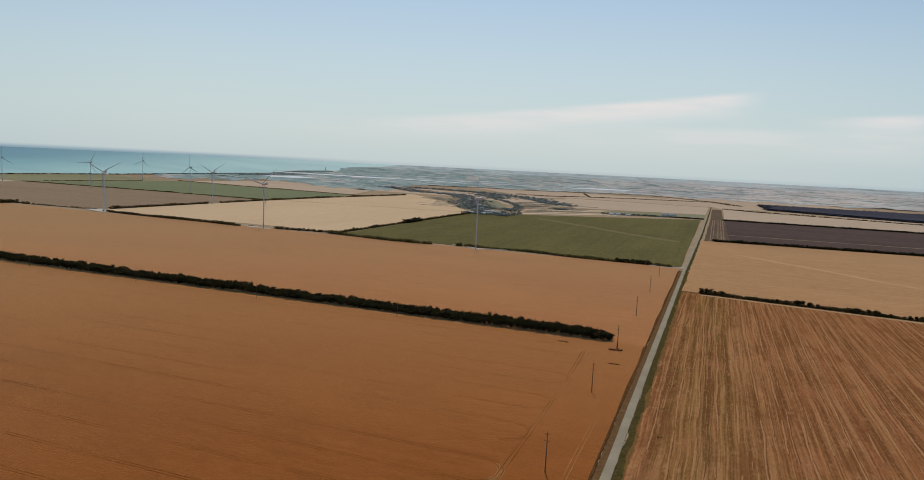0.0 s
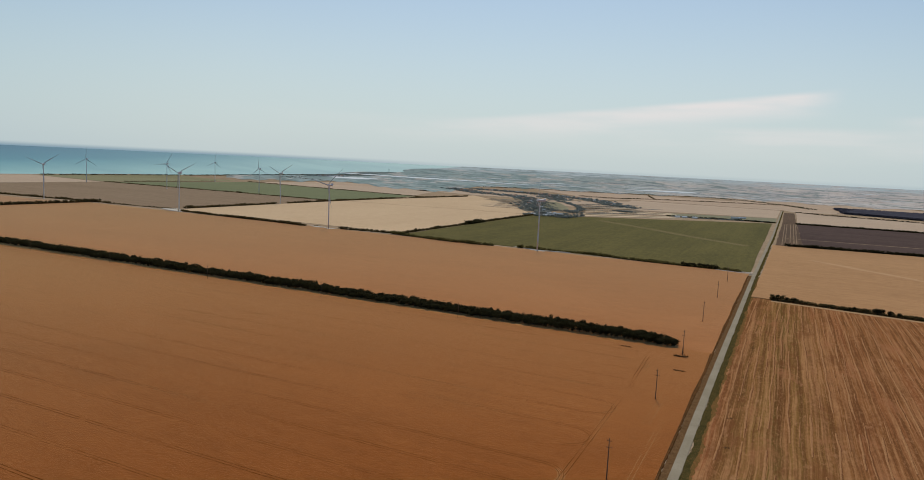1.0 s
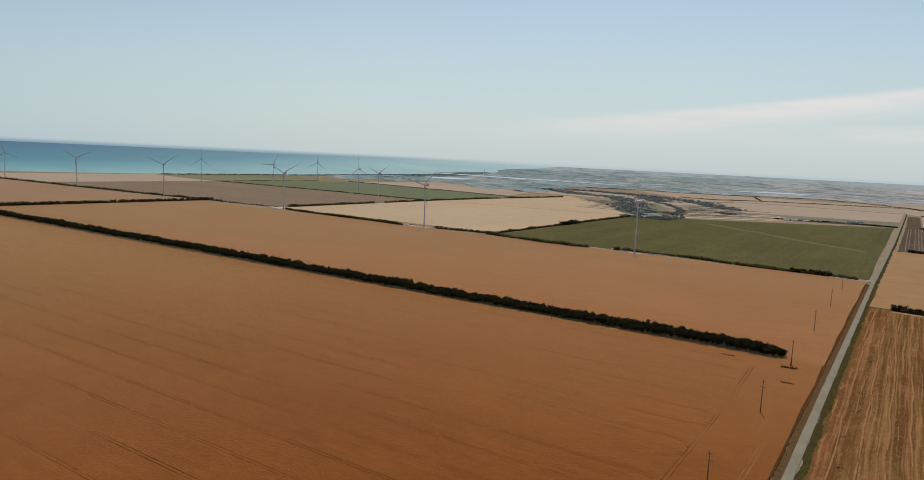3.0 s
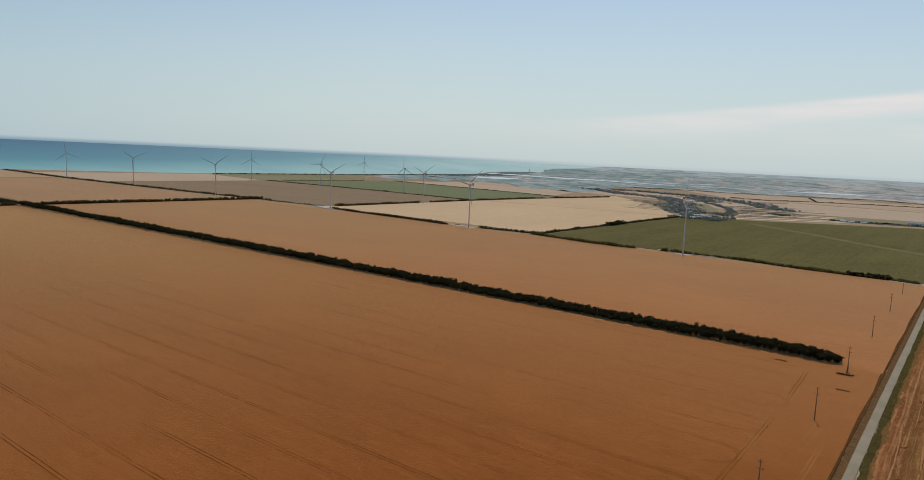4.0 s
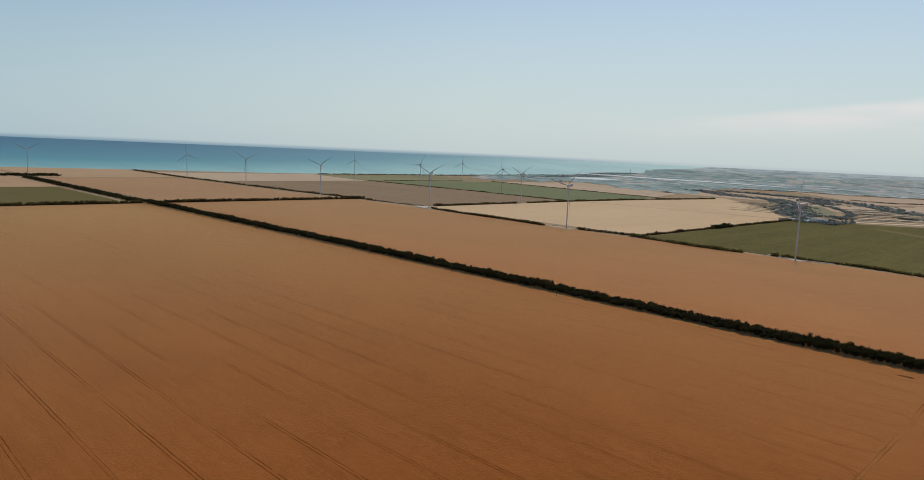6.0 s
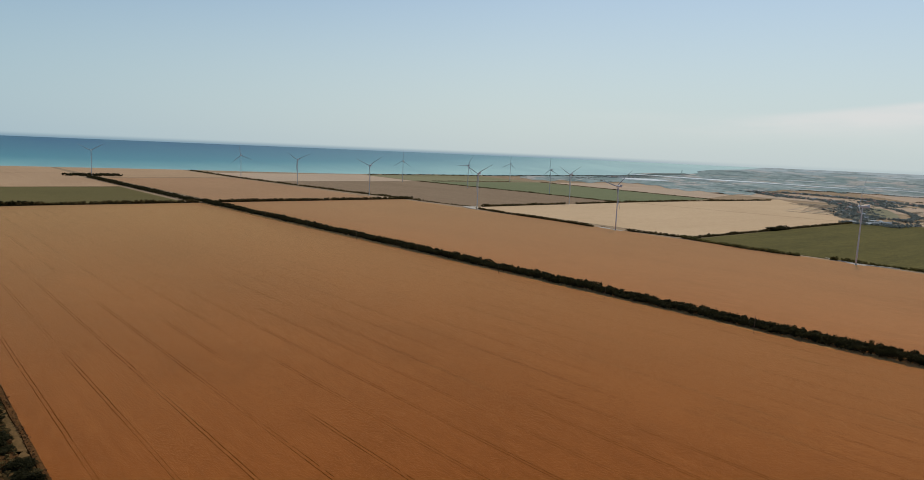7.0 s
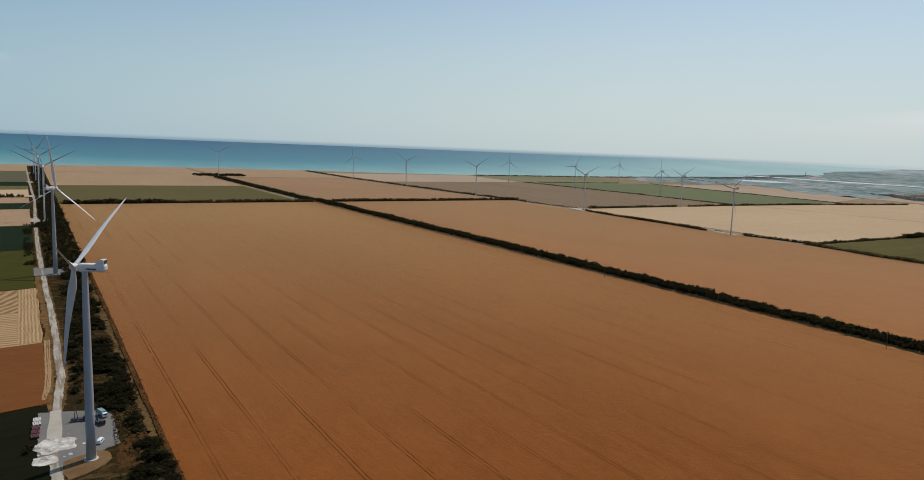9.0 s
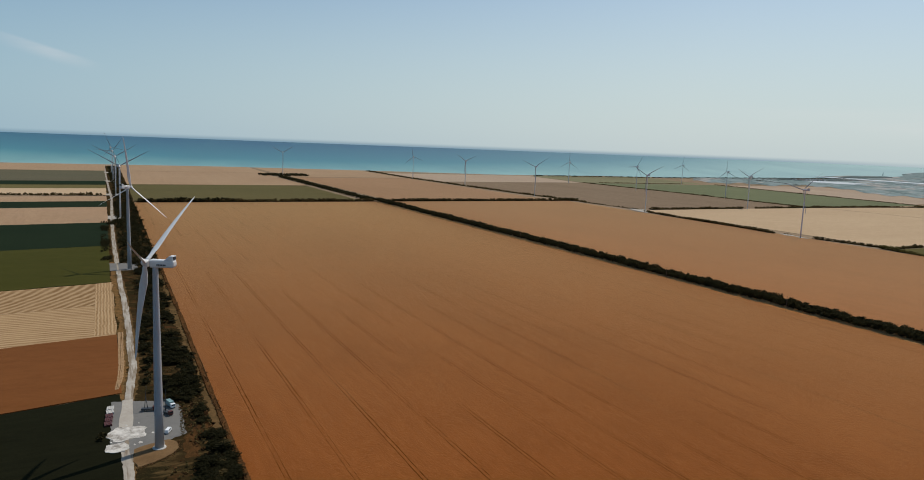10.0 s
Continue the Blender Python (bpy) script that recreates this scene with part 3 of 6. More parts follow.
F = sheet
FALLOW = crop("grey_olive_fallow", (0.165, 0.145, 0.088), (0.20, 0.172, 0.108), (0.13, 0.115, 0.07), 0, 9.0, 0.2, (0.9, 0.85, 0.6), 0.3)
HEADLAND = crop("worn_headland", (0.078, 0.049, 0.035), (0.125, 0.077, 0.047), (0.052, 0.034, 0.025), 0, 5.0, 0.1, (1, 0.8, 0.6), 0.6)
WHEATS = "ripe orange-brown wheat with faint tramlines"
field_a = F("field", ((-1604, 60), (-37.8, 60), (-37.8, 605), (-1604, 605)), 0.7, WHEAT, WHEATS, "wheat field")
F("field", ((-1604, 606), (-37.8, 602.5), (-34.5, 1150), (-1604, 1184)), 0.68, WHEAT_FAR, "ripe brown wheat behind the tree belt", "wheat field")
F("field", ((-684, 1186), (-34, 1164), (-30, 2466), (-684, 1990)), 0.5, GREEN, "dull green crop beside the gravel road", "green field")
F("field", ((-1340, 1222), (-700, 1212), (-700, 2010), (-1345, 1920)), 0.5, WHEAT_PALE, "pale straw-coloured ripe grain", "grain field")
F("field", ((-1345, 1924), (-700, 2014), (-980, 2500), (-1290, 2880)), 0.5, WHEAT_PALE, "pale straw-coloured ripe grain near the village", "grain field")
F("field", ((-2440, 1196), (-1365, 1212), (-1360, 1885), (-2470, 1890)), 0.3, BROWN, "bare grey-brown soil field", "soil field")
F("field", ((-3050, 1170), (-2445, 1196), (-2475, 1880), (-3020, 1950)), 0.4, FAR_TAN, "pale tan dry field near the shore", "dry field")
F("field", ((-2620, 640), (-1632, 652), (-1640, 1145), (-2640, 1120)), 0.4, RED_TAN, "reddish tan dry field between two hedges", "dry field")
F("field", ((-3400, 640), (-2650, 640), (-2660, 1120), (-3290, 1130)), 0.4, SHORE_TAN, "tan dry field running down to the shore", "dry field")
F("field", ((-2165, 62), (-1632, 62), (-1632, 572), (-2165, 572)), 0.5, OLIVE_DULL, "olive green crop beyond the cross hedge", "green field")
F("field", ((-2900, 62), (-2172, 62), (-2172, 580), (-2900, 580)), 0.4, SHORE_TAN, "tan dry field", "dry field")
F("field", ((-3420, 62), (-2905, 62), (-2905, 600), (-3420, 620)), 0.4, SHORE_TAN, "reddish tan field at the shore", "dry field")
F("field", ((-2465, 1915), (-1365, 1905), (-1375, 2480), (-2400, 2620)), 0.4, GREEN_GREY, "grey-green crop between hedges", "green field")
F("field", ((-3000, 1960), (-2485, 1900), (-2470, 2640), (-3050, 2760)), 0.4, PASTURE, "olive pasture along the shore", "pasture")
F("field", ((-2380, 2660), (-1400, 2510), (-1620, 3250), (-2330, 3300)), 0.4, FAR_TAN, "tan dry field before the lagoon", "dry field")
F("field", ((-1640, 2960), (-1000, 2920), (-700, 3530), (-1700, 3560)), 0.4, FAR_TAN, "tan grain behind the village", "grain field")
F("field", ((-980, 2580), (-620, 2600), (-610, 3460), (-960, 2900)), 0.3, FAR_TAN, "dry grass behind the village gardens", "grain field")
# south of the dirt road
SOUTH = ((200, 420.6, DARK_LOW, "almost black green low crop", 0.3), (421, 551, RUST, "rust-brown ripe crop", 0.6), (551.4, 656, STRAW_ROWS, "pale straw in straight raked rows", 0.15), (656.4, 751, STRAW_BOWED, "pale straw with bowed raking marks", 0.15),
         (751.4, 996, OLIVE, "olive green crop", 0.5), (996.4, 1254, DEEP, "dark green crop", 0.5), (1254.4, 1514, SHORE_TAN, "tan ripe crop", 0.6),
         (1514.4, 1642, DEEP, "dark green strip of crop", 0.5), (1642.4, 1768, SHORE_TAN, "tan ripe crop", 0.6), (1796, 2010, WHEAT_PALE, "pale ripe grain", 0.6),
         (2014, 2140, OLIVE_PALE, "olive green strip", 0.5), (2144, 2300, DEEP, "dark green strip", 0.5), (2304, 2890, DEEP_OLIVE, "dark olive fallow", 0.3),
         (2895, 3420, SHORE_TAN, "reddish tan field at the shore", 0.4))
for x0, x1, mat, words, tall in SOUTH:
    edge = 7.0 if x1 < 413 else 11.0 if x1 < 800 else 9.0
    lean0, lean1 = [float(np.interp(v, (700, 1300, 2200), (0.19, 0.09, 0.05))) * 700 for v in (x0, x1)]
    F("field", ((-x1 + lean1, -700), (-x0 + lean0, -700), (-x0, edge), (-x1, edge)), tall, mat, words + " south of the dirt road", "crop field", ragged=0.8, step=25)
F("field", ((-748, -5), (-552, -3.5), (-555, 10.5), (-752, 10.5)), 0.2, STRAW_HEAD, "worn straw headland beside the lane", "headland")
# east of the gravel road
F("field", ((-25.5, -60), (620, -150), (600, 836), (-21, 925)), 0.25, STUBBLE, "harvested stubble with wavering straw rows", "stubble field")
F("field", ((-20.5, 926), (900, 790), (860, 1765), (-12, 1678)), 0.6, TAN, "ripe tan grain east of the road", "grain field")
F("field", ((50, 1694), (1400, 1798), (1400, 2640), (43, 2514)), 0.2, PLOUGH, "dark ploughed soil", "ploughed field")
F("field", ((-6, 1686), (50, 1694), (42, 2512), (-1, 2508)), 0.2, HEADLAND, "worn brown headland of the ploughed field", "headland")
for x in (8, 14, 25, 33, 39):
    ribbon("path", [(x - 2, 1700), (x - 1, 2100), (x, 2505)], 1.8, 0.24, BROWN, "pale wheel track on the headland", "path", wobble=0.8)
F("field", ((-1, 2514), (42, 2518), (40, 3300), (0, 3300)), 0.2, HEADLAND, "worn brown ground between road and grain", "headland")
F("field", ((45, 2530), (1500, 2660), (1600, 3080), (48, 3380)), 0.4, FAR_TAN, "tan strip of ripe grain", "grain field")
F("field", ((-365, 2440), (-22, 2520), (-20, 2790), (-372, 2625)), 0.45, FALLOW, "grey-brown fallow behind the farm hedge", "fallow")
F("field", ((-600, 2640), (-22, 2800), (-16, 3480), (-700, 3500)), 0.4, FAR_TAN, "tan grain beyond the green field", "grain field")
F("field", ((-1000, 3560), (-20, 3520), (-10, 4300), (-1600, 4400)), 0.4, FAR_TAN, "tan grain in the distance", "grain field")
F("field", ((40, 3400), (900, 3950), (500, 5400), (-400, 4800)), 0.4, FAR_TAN, "far dry land", "dry field")

ROAD = [(-31.5, -400), (-30.5, 100), (-29.4, 330), (-29.2, 550), (-27, 1120), (-18, 1910), (-10, 3490)]
ribbon("road", ROAD, 4.9, 0.35, GRAVEL, "straight grey gravel road", "road", wobble=0.18, crown=0.12)
ribbon("verge", [(x - 4.4, y) for x, y in ROAD[:5]], 3.7, 0.27, DRY_VERGE, "dry tan grass strip beside the road", "verge", wobble=0.35)
ribbon("verge", [(x - 7.6, y) for x, y in ROAD[:5]], 2.0, 0.55, VERGE_BROWN, "dark brown weedy ditch edge", "verge", wobble=0.45, step=3.0, fray=0.35)
ribbon("verge", [(x + 4.7, y) for x, y in ROAD], 4.2, 0.30, VERGE_GREEN, "green grassy verge", "verge", wobble=1.2, step=3.0, fray=0.45)
ribbon("verge", [(x + 6.6, y) for x, y in ROAD[:5]], 4.4, 0.28, WEEDY, "thin weedy grass at the stubble's edge", "verge", wobble=1.4, step=3.0, fray=0.9)
GRASS_TAN = verge_material("tan_dry_grass", (0.125, 0.074, 0.032), (0.062, 0.040, 0.017), (0.17, 0.105, 0.048), 0.10)
LANE = [(-120, 11), (-321, 12), (-377, 12.5), (-411, 15), (-469, 19), (-557, 19.5), (-633, 19), (-765, 17), (-872, 16), (-992, 15), (-1205, 15),
        (-1480, 17), (-1718, 19), (-1960, 16), (-2400, 12), (-3273, 7)]
ribbon("verge", LANE[:12], 6.4, 0.24, GRASS_TAN, "trodden dry grass along the lane", "verge", wobble=1.0, step=2.5, fray=0.7)
ribbon("road", LANE, 4.4, 0.30, LANE_DIRT, "pale dirt lane past the turbines", "road", wobble=0.5, crown=0.1, step=2.5, fray=0.28)
ribbon("verge", [(x, y - 5.0) for x, y in LANE[3:9]], 5.2, 0.22, verge_material("dry_straw_verge", (0.17, 0.09, 0.035), (0.085, 0.052, 0.02), (0.25, 0.145, 0.062), 0.14), "dry orange grass between field and lane", "verge", wobble=1.5, step=2.5, fray=0.8)
ribbon("verge", [(-150, 58.6), (-330, 58.2), (-420, 57.8), (-560, 58.8), (-900, 59.5), (-1200, 55), (-1600, 54)], 2.6, 0.76, VERGE_BROWN, "dark weedy edge of the wheat", "verge", wobble=0.7)
F("verge", ((-3300, 3), (-120, 2), (-120, 61.8), (-3300, 61.8)), 0.12, SCRUB, "dry scrubby strip along the dirt lane", "verge", step=40)

BEACH = verge_material("pale_beach_sand", (0.42, 0.34, 0.25), (0.36, 0.28, 0.20), (0.48, 0.40, 0.31), 0.02)
ribbon("beach", [(coast_x(y) + 16, y) for y in range(-700, 2300, 100)], 16, 0.6, BEACH, "narrow pale sandy beach along the sea", "beach", wobble=5)

# ---- marsh and salt pans in the distance ----
EDGE_AT = (-62, 40, 70, 84, 95, 101, 105, 109, 114, 116, 119, 122.5, 124.6, 129, 134)
EDGE_R = (6500, 5600, 5400, 4700, 4750, 4540, 4420, 4500, 4380, 3420, 3420, 3660, 4150, 3900, 3900)


def build_marsh():
    angles = np.concatenate((np.arange(-62, 100, 0.5), np.arange(100, 134.1, 0.15)))      # from the right-hand distance round to the shore, from +x over +y
    edge = lambda a: float(np.interp(a, EDGE_AT, EDGE_R))
    verts, faces, n, k = [], [], len(angles), 110
    for j in range(k + 1):
        for a in angles:
            r0 = edge(a) * (1 + 0.02 * math.sin(a * 1.7) + 0.015 * math.sin(a * 4.1))
            q = (1 - r0 / RIM) * j / k
            r = r0 / (1 - q)
            x, y = r * math.cos(radians(a)), r * math.sin(radians(a))
            verts.append(bend(x, y, 1.2 - 9.0 * min(1.0, max(0.0, (coast_x(y) - x) / 60))))
    for j in range(k):
        for i in range(n - 1):
            faces.append((j * n + i, j * n + i + 1, (j + 1) * n + i + 1, (j + 1) * n + i))
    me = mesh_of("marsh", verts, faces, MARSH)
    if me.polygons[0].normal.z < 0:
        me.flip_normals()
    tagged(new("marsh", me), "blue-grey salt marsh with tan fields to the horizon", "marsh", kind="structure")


def pan(x, y, wide, deep, turn, mat, name, label, category, z=2.2):
    """An irregular shallow water or salt pan, or strip of land, lying in the marsh."""
    rnd = random.Random(int(x * 7 + y))
    verts, n = [], 28
    for i in range(n):
        a = math.tau * i / n
        k = 1 + 0.22 * math.sin(2 * a + rnd.uniform(0, 6)) + rnd.uniform(-0.16, 0.16)
        u, v = math.copysign(abs(math.cos(a)) ** 0.7, math.cos(a)) * wide / 2 * k, math.sin(a) * deep / 2 * k
        verts.append((x + u * math.cos(turn) - v * math.sin(turn), y + u * math.sin(turn) + v * math.cos(turn)))
    top = [bend(px, py, z) for px, py in verts]
    low = [bend(px, py, 0.6) for px, py in verts]
    c = bend(x, y, z)
    faces = [(2 * n, i, (i + 1) % n) for i in range(n)] + [(i, n + i, n + (i + 1) % n, (i + 1) % n) for i in range(n)]
    me = mesh_of(name, top + low + [c], faces, mat)
    return tagged(new(name, me), label, category, kind="structure")


SALT = road_material("salt_crust", (0.48, 0.51, 0.52), (0.55, 0.575, 0.585), (0.40, 0.43, 0.44))
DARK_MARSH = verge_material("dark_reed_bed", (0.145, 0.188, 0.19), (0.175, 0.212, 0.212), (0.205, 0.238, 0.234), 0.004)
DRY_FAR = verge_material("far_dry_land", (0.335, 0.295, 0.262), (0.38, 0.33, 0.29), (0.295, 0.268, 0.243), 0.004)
# matte pale lagoon: the sky's reflection is painted into its base colour
LAGOON = road_material("sky_pale_water", (0.56, 0.60, 0.61), (0.64, 0.675, 0.685), (0.50, 0.54, 0.55))
build_marsh()
rnd = random.Random(11)
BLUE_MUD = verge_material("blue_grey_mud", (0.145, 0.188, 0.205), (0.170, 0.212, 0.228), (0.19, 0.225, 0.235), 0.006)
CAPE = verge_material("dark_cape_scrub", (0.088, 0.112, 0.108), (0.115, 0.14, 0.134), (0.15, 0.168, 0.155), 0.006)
pan(-2700, 5000, 1700, 210, radians(-4), LAGOON, "water", "long pale lagoon behind the shore", "lagoon", 2.4)
pan(-2715, 4030, 300, 330, radians(59), SALT, "salt_pan", "white salt pan near the shore", "salt pan", 2.3)
pan(-840, 5450, 560, 260, radians(35), SALT, "salt_pan", "white salt pan beyond the grain", "salt pan", 3.0)
pan(-1850, 5800, 260, 160, radians(30), SALT, "salt_pan", "white salt pan in the far marsh", "salt pan", 3.0)
pan(-3660, 5780, 1250, 190, radians(108), CAPE, "cape", "dark scrubby cape at the shore", "cape", 3.2)
pan(-3080, 4450, 900, 150, radians(100), CAPE, "cape", "dark shore scrub beside the sea", "cape", 3.0)
for count, near, far, depth, size in ((90, 5000, 5600, 0.72, (0.015, 0.09)), (130, 3500, 5400, 0.5, (0.008, 0.05))):
    for i in range(count):
        a = rnd.uniform(38, 126)
        r = rnd.uniform(near, far) / (1 - rnd.random() * depth)
        x, y = r * math.cos(radians(a)), r * math.sin(radians(a))
        if x < coast_x(y) + 280 or r < float(np.interp(a, EDGE_AT, EDGE_R)) + 120:
            continue
        kind, tan_share = rnd.random(), 0.66 if a < 95 else 0.26 if a < 108 or r > 5600 else 0.1
        pale_share = 0.2 if a < 108 or r > 5600 else 0.07
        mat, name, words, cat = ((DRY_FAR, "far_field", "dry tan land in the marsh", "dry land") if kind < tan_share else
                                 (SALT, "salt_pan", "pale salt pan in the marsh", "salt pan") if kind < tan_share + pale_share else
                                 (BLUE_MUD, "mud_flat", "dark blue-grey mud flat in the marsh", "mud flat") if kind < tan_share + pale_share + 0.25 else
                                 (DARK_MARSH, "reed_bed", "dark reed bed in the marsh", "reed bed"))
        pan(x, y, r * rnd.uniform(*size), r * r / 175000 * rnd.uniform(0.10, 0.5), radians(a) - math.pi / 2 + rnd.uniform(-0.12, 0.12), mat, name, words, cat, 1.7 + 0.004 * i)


# ---- trees ----
def fast_mesh(name, verts, quads, mats, slots=None):
    me = bpy.data.meshes.new(name)
    verts, quads = np.asarray(verts, np.float32), np.asarray(quads, np.int32)
    me.vertices.add(len(verts))
    me.vertices.foreach_set("co", verts.ravel())
    me.loops.add(quads.size)
    me.loops.foreach_set("vertex_index", quads.ravel())
    me.polygons.add(len(quads))
    me.polygons.foreach_set("loop_start", np.arange(0, quads.size, 4, dtype=np.int32))
    me.polygons.foreach_set("loop_total", np.full(len(quads), 4, np.int32))
    for m in mats:
        me.materials.append(m)
    if slots is not None:
        me.polygons.foreach_set("material_index", np.asarray(slots, np.int32))
    me.update(calc_edges=True)
    return me


def crown_geo(r, leaves, lobes=6, leaf=0.14, spread=0.36, low=0.25):
    """Leaf clumps of a tree one metre high: bent diamond-shaped sprays over several uneven lobes."""
    c = [(r.uniform(-spread, spread) * 0.7, r.uniform(-spread, spread) * 0.7, r.uniform(low + 0.15, 0.82), r.uniform(0.16, 0.27)) for _ in range(lobes)]
    c.append((0, 0, 0.6, 0.27))
    V, Q = [], []
    for i in range(leaves):
        cx, cy, cz, cr = c[i % len(c)]
        d = Vector((r.gauss(0, 1), r.gauss(0, 1), r.gauss(0.15, 1))).normalized()
        p = Vector((cx, cy, cz)) + d * cr * r.uniform(0.55, 1.08)
        p.z = max(low * 0.5, p.z)
        a = Vector((r.gauss(0, 1), r.gauss(0, 1), r.gauss(0, 0.6))).normalized()
        b = (d + Vector((r.uniform(-0.7, 0.7), r.uniform(-0.7, 0.7), r.uniform(-0.7, 0.7)))).cross(a).normalized()
        s, k = leaf * r.uniform(0.6, 1.3), len(V)
        V += [p + a * s, p + b * s * 0.8 + d * s * 0.3, p - a * s * 0.9, p - b * s * 0.75 - d * s * 0.15]
        Q.append((k, k + 1, k + 2, k + 3))
    return np.array([tuple(v) for v in V]), np.array(Q)


def trunk_geo(r, limbs=4, radius=0.022):
    """A tapered, slightly bent trunk with limbs, one metre high."""
    V, Q = [], []

    def tube(pts, r0, r1, n=5):
        k = len(V)
        for i, p in enumerate(pts):
            rr = r0 + (r1 - r0) * i / (len(pts) - 1)
            for j in range(n):
                a = math.tau * j / n
                V.append((p[0] + rr * math.cos(a), p[1] + rr * math.sin(a), p[2]))
        for i in range(len(pts) - 1):
            for j in range(n):
                q = (j + 1) % n
                Q.append((k + i * n + j, k + i * n + q, k + (i + 1) * n + q, k + (i + 1) * n + j))

    bx, by = r.uniform(-0.05, 0.05), r.uniform(-0.05, 0.05)
    tube([(0, 0, -0.03), (bx * 0.4, by * 0.4, 0.25), (bx, by, 0.5), (bx * 1.2, by * 0.8, 0.78)], radius, radius * 0.35)
    for _ in range(limbs):
        a, z = r.uniform(0, math.tau), r.uniform(0.28, 0.5)
        e = r.uniform(0.18, 0.3)
        tube([(bx * z * 2, by * z * 2, z), (bx + e * 0.5 * math.cos(a), by + e * 0.5 * math.sin(a), z + 0.14), (bx + e * math.cos(a), by + e * math.sin(a), z + 0.3)],
             radius * 0.55, radius * 0.15, 4)
    return np.array(V), np.array(Q)


tree_rnd = random.Random(5)
NEAR_CROWNS = [crown_geo(tree_rnd, 620, 11, 0.062) for _ in range(6)]
NEAR_TRUNKS = [trunk_geo(tree_rnd) for _ in range(6)]
FAR_CROWNS = [crown_geo(tree_rnd, 150, 9, 0.105) for _ in range(8)]
FAR_BUSHES = [crown_geo(tree_rnd, 64, 7, 0.135, 0.5, 0.05) for _ in range(8)]
DISTANT_BUSHES = [crown_geo(tree_rnd, 26, 5, 0.21, 0.5, 0.05) for _ in range(8)]
TUFTS = [crown_geo(tree_rnd, 12, 4, 0.26, 0.5, 0.05) for _ in range(8)]
CROWN_MESHES = [fast_mesh("crown", v, q, [LEAF]) for v, q in NEAR_CROWNS]
CROWN_MESHES_SCRUB = [fast_mesh("crown", v, q, [SCRUB_LEAF]) for v, q in NEAR_CROWNS]
CROWN_MESHES_DRY = [fast_mesh("crown", v, q, [LEAF_DRY]) for v, q in NEAR_CROWNS]
TRUNK_MESHES = [fast_mesh("trunk", v, q, [BARK]) for v, q in NEAR_TRUNKS]


def tree(x, y, h, w, k, turn, label, group, dry=False, leaves=None):
    ob = new("tree")
    ob.matrix_basis = pose(x, y, 0.1, 0, 0, turn) @ Matrix.Diagonal((w, w, h, 1))
    shared("trunk", TRUNK_MESHES[k], ob)
    shared("crown", (CROWN_MESHES_DRY if dry else leaves or CROWN_MESHES)[k], ob)
    return tagged(ob, label, "tree", group)


def grove(name, spots, mat, label, category, bushes=False, trunks=True):
    """Many trees or bushes as one body of growth. spots: x, y, height, width."""
    r = random.Random(len(spots) + int(spots[0][0]))
    V, Q, S, base = [], [], [], 0
    for x, y, h, w in spots:
        far = math.hypot(x, y)
        shapes = TUFTS if h < 3 else DISTANT_BUSHES if far > 1750 else FAR_BUSHES if bushes else FAR_CROWNS
        v, q = shapes[r.randrange(8)]
        s = math.hypot(*bend(x, y)[:2]) / max(1e-6, math.hypot(x, y))
        a = r.uniform(0, math.tau)
        rot = np.array([[math.cos(a), -math.sin(a), 0], [math.sin(a), math.cos(a), 0], [0, 0, 1]])
        at = np.array(bend(x, y, 0))
        V.append((v * (w * s, w * s, h * s)) @ rot.T + at)
        Q.append(q + base)
        S.append(np.zeros(len(q)))
        base += len(v)
        if trunks and not bushes and far < 1000:
            tv, tq = NEAR_TRUNKS[r.randrange(6)]
            V.append((tv * (w * s, w * s, h * s)) @ rot.T + at)
            Q.append(tq + base)
            S.append(np.ones(len(tq)))
            base += len(tv)
    me = fast_mesh(name, np.concatenate(V), np.concatenate(Q), [mat, BARK], np.concatenate(S))
    return tagged(new(name, me), label, category, kind="stuff")


def along(points, spacing, jitter, rnd):
    for (x0, y0), (x1, y1) in zip(points, points[1:]):
        n = max(1, int(math.hypot(x1 - x0, y1 - y0) / spacing))
        for i in range(n):
            t = (i + rnd.random()) / n
            yield x0 + (x1 - x0) * t + rnd.uniform(-jitter, jitter), y0 + (y1 - y0) * t + rnd.uniform(-jitter, jitter)


def hedge(points, spacing, jitter, h0, h1, label, mat=LEAF_DRY, gap=0.0, bushes=True, category="hedge", name="hedge", fat=1.0):
    r = random.Random(label + str(points[0]))
    if all(math.hypot(*p) > 2300 for p in points):
        fat, h0, h1 = fat * 1.8, h0 * 0.7, h1 * 0.7
    spots = []
    for x, y in along(points, spacing * 0.45, jitter * 1.25, r):
        lump = 0.5 + 0.5 * noise.noise(Vector((x * 0.02, y * 0.02, 3.0)))
        if lump < gap * 0.9 or r.random() < gap * 0.4:
            continue
        h = 0.9 * (h0 + (h1 - h0) * min(1, max(0, lump * 1.4 - 0.2))) * r.uniform(0.75, 1.2)
        spots.append((x, y, h, h * r.uniform(0.9, 1.4) * fat))
    if category == "hedge":
        ribbon("verge", points, 3.2 * fat, 0.45 * h0, BANK, "rough weeds and low growth under a hedge", "verge", wobble=1.1)
    return grove(name, spots, mat, label, category, bushes)


BANK = verge_material("hedge_bottom_weeds", (0.060, 0.043, 0.018), (0.042, 0.034, 0.014), (0.095, 0.060, 0.025), 0.08)
OLIVE_LEAF = leaf_material("olive_foliage", (0.10, 0.095, 0.05), (0.14, 0.125, 0.07))
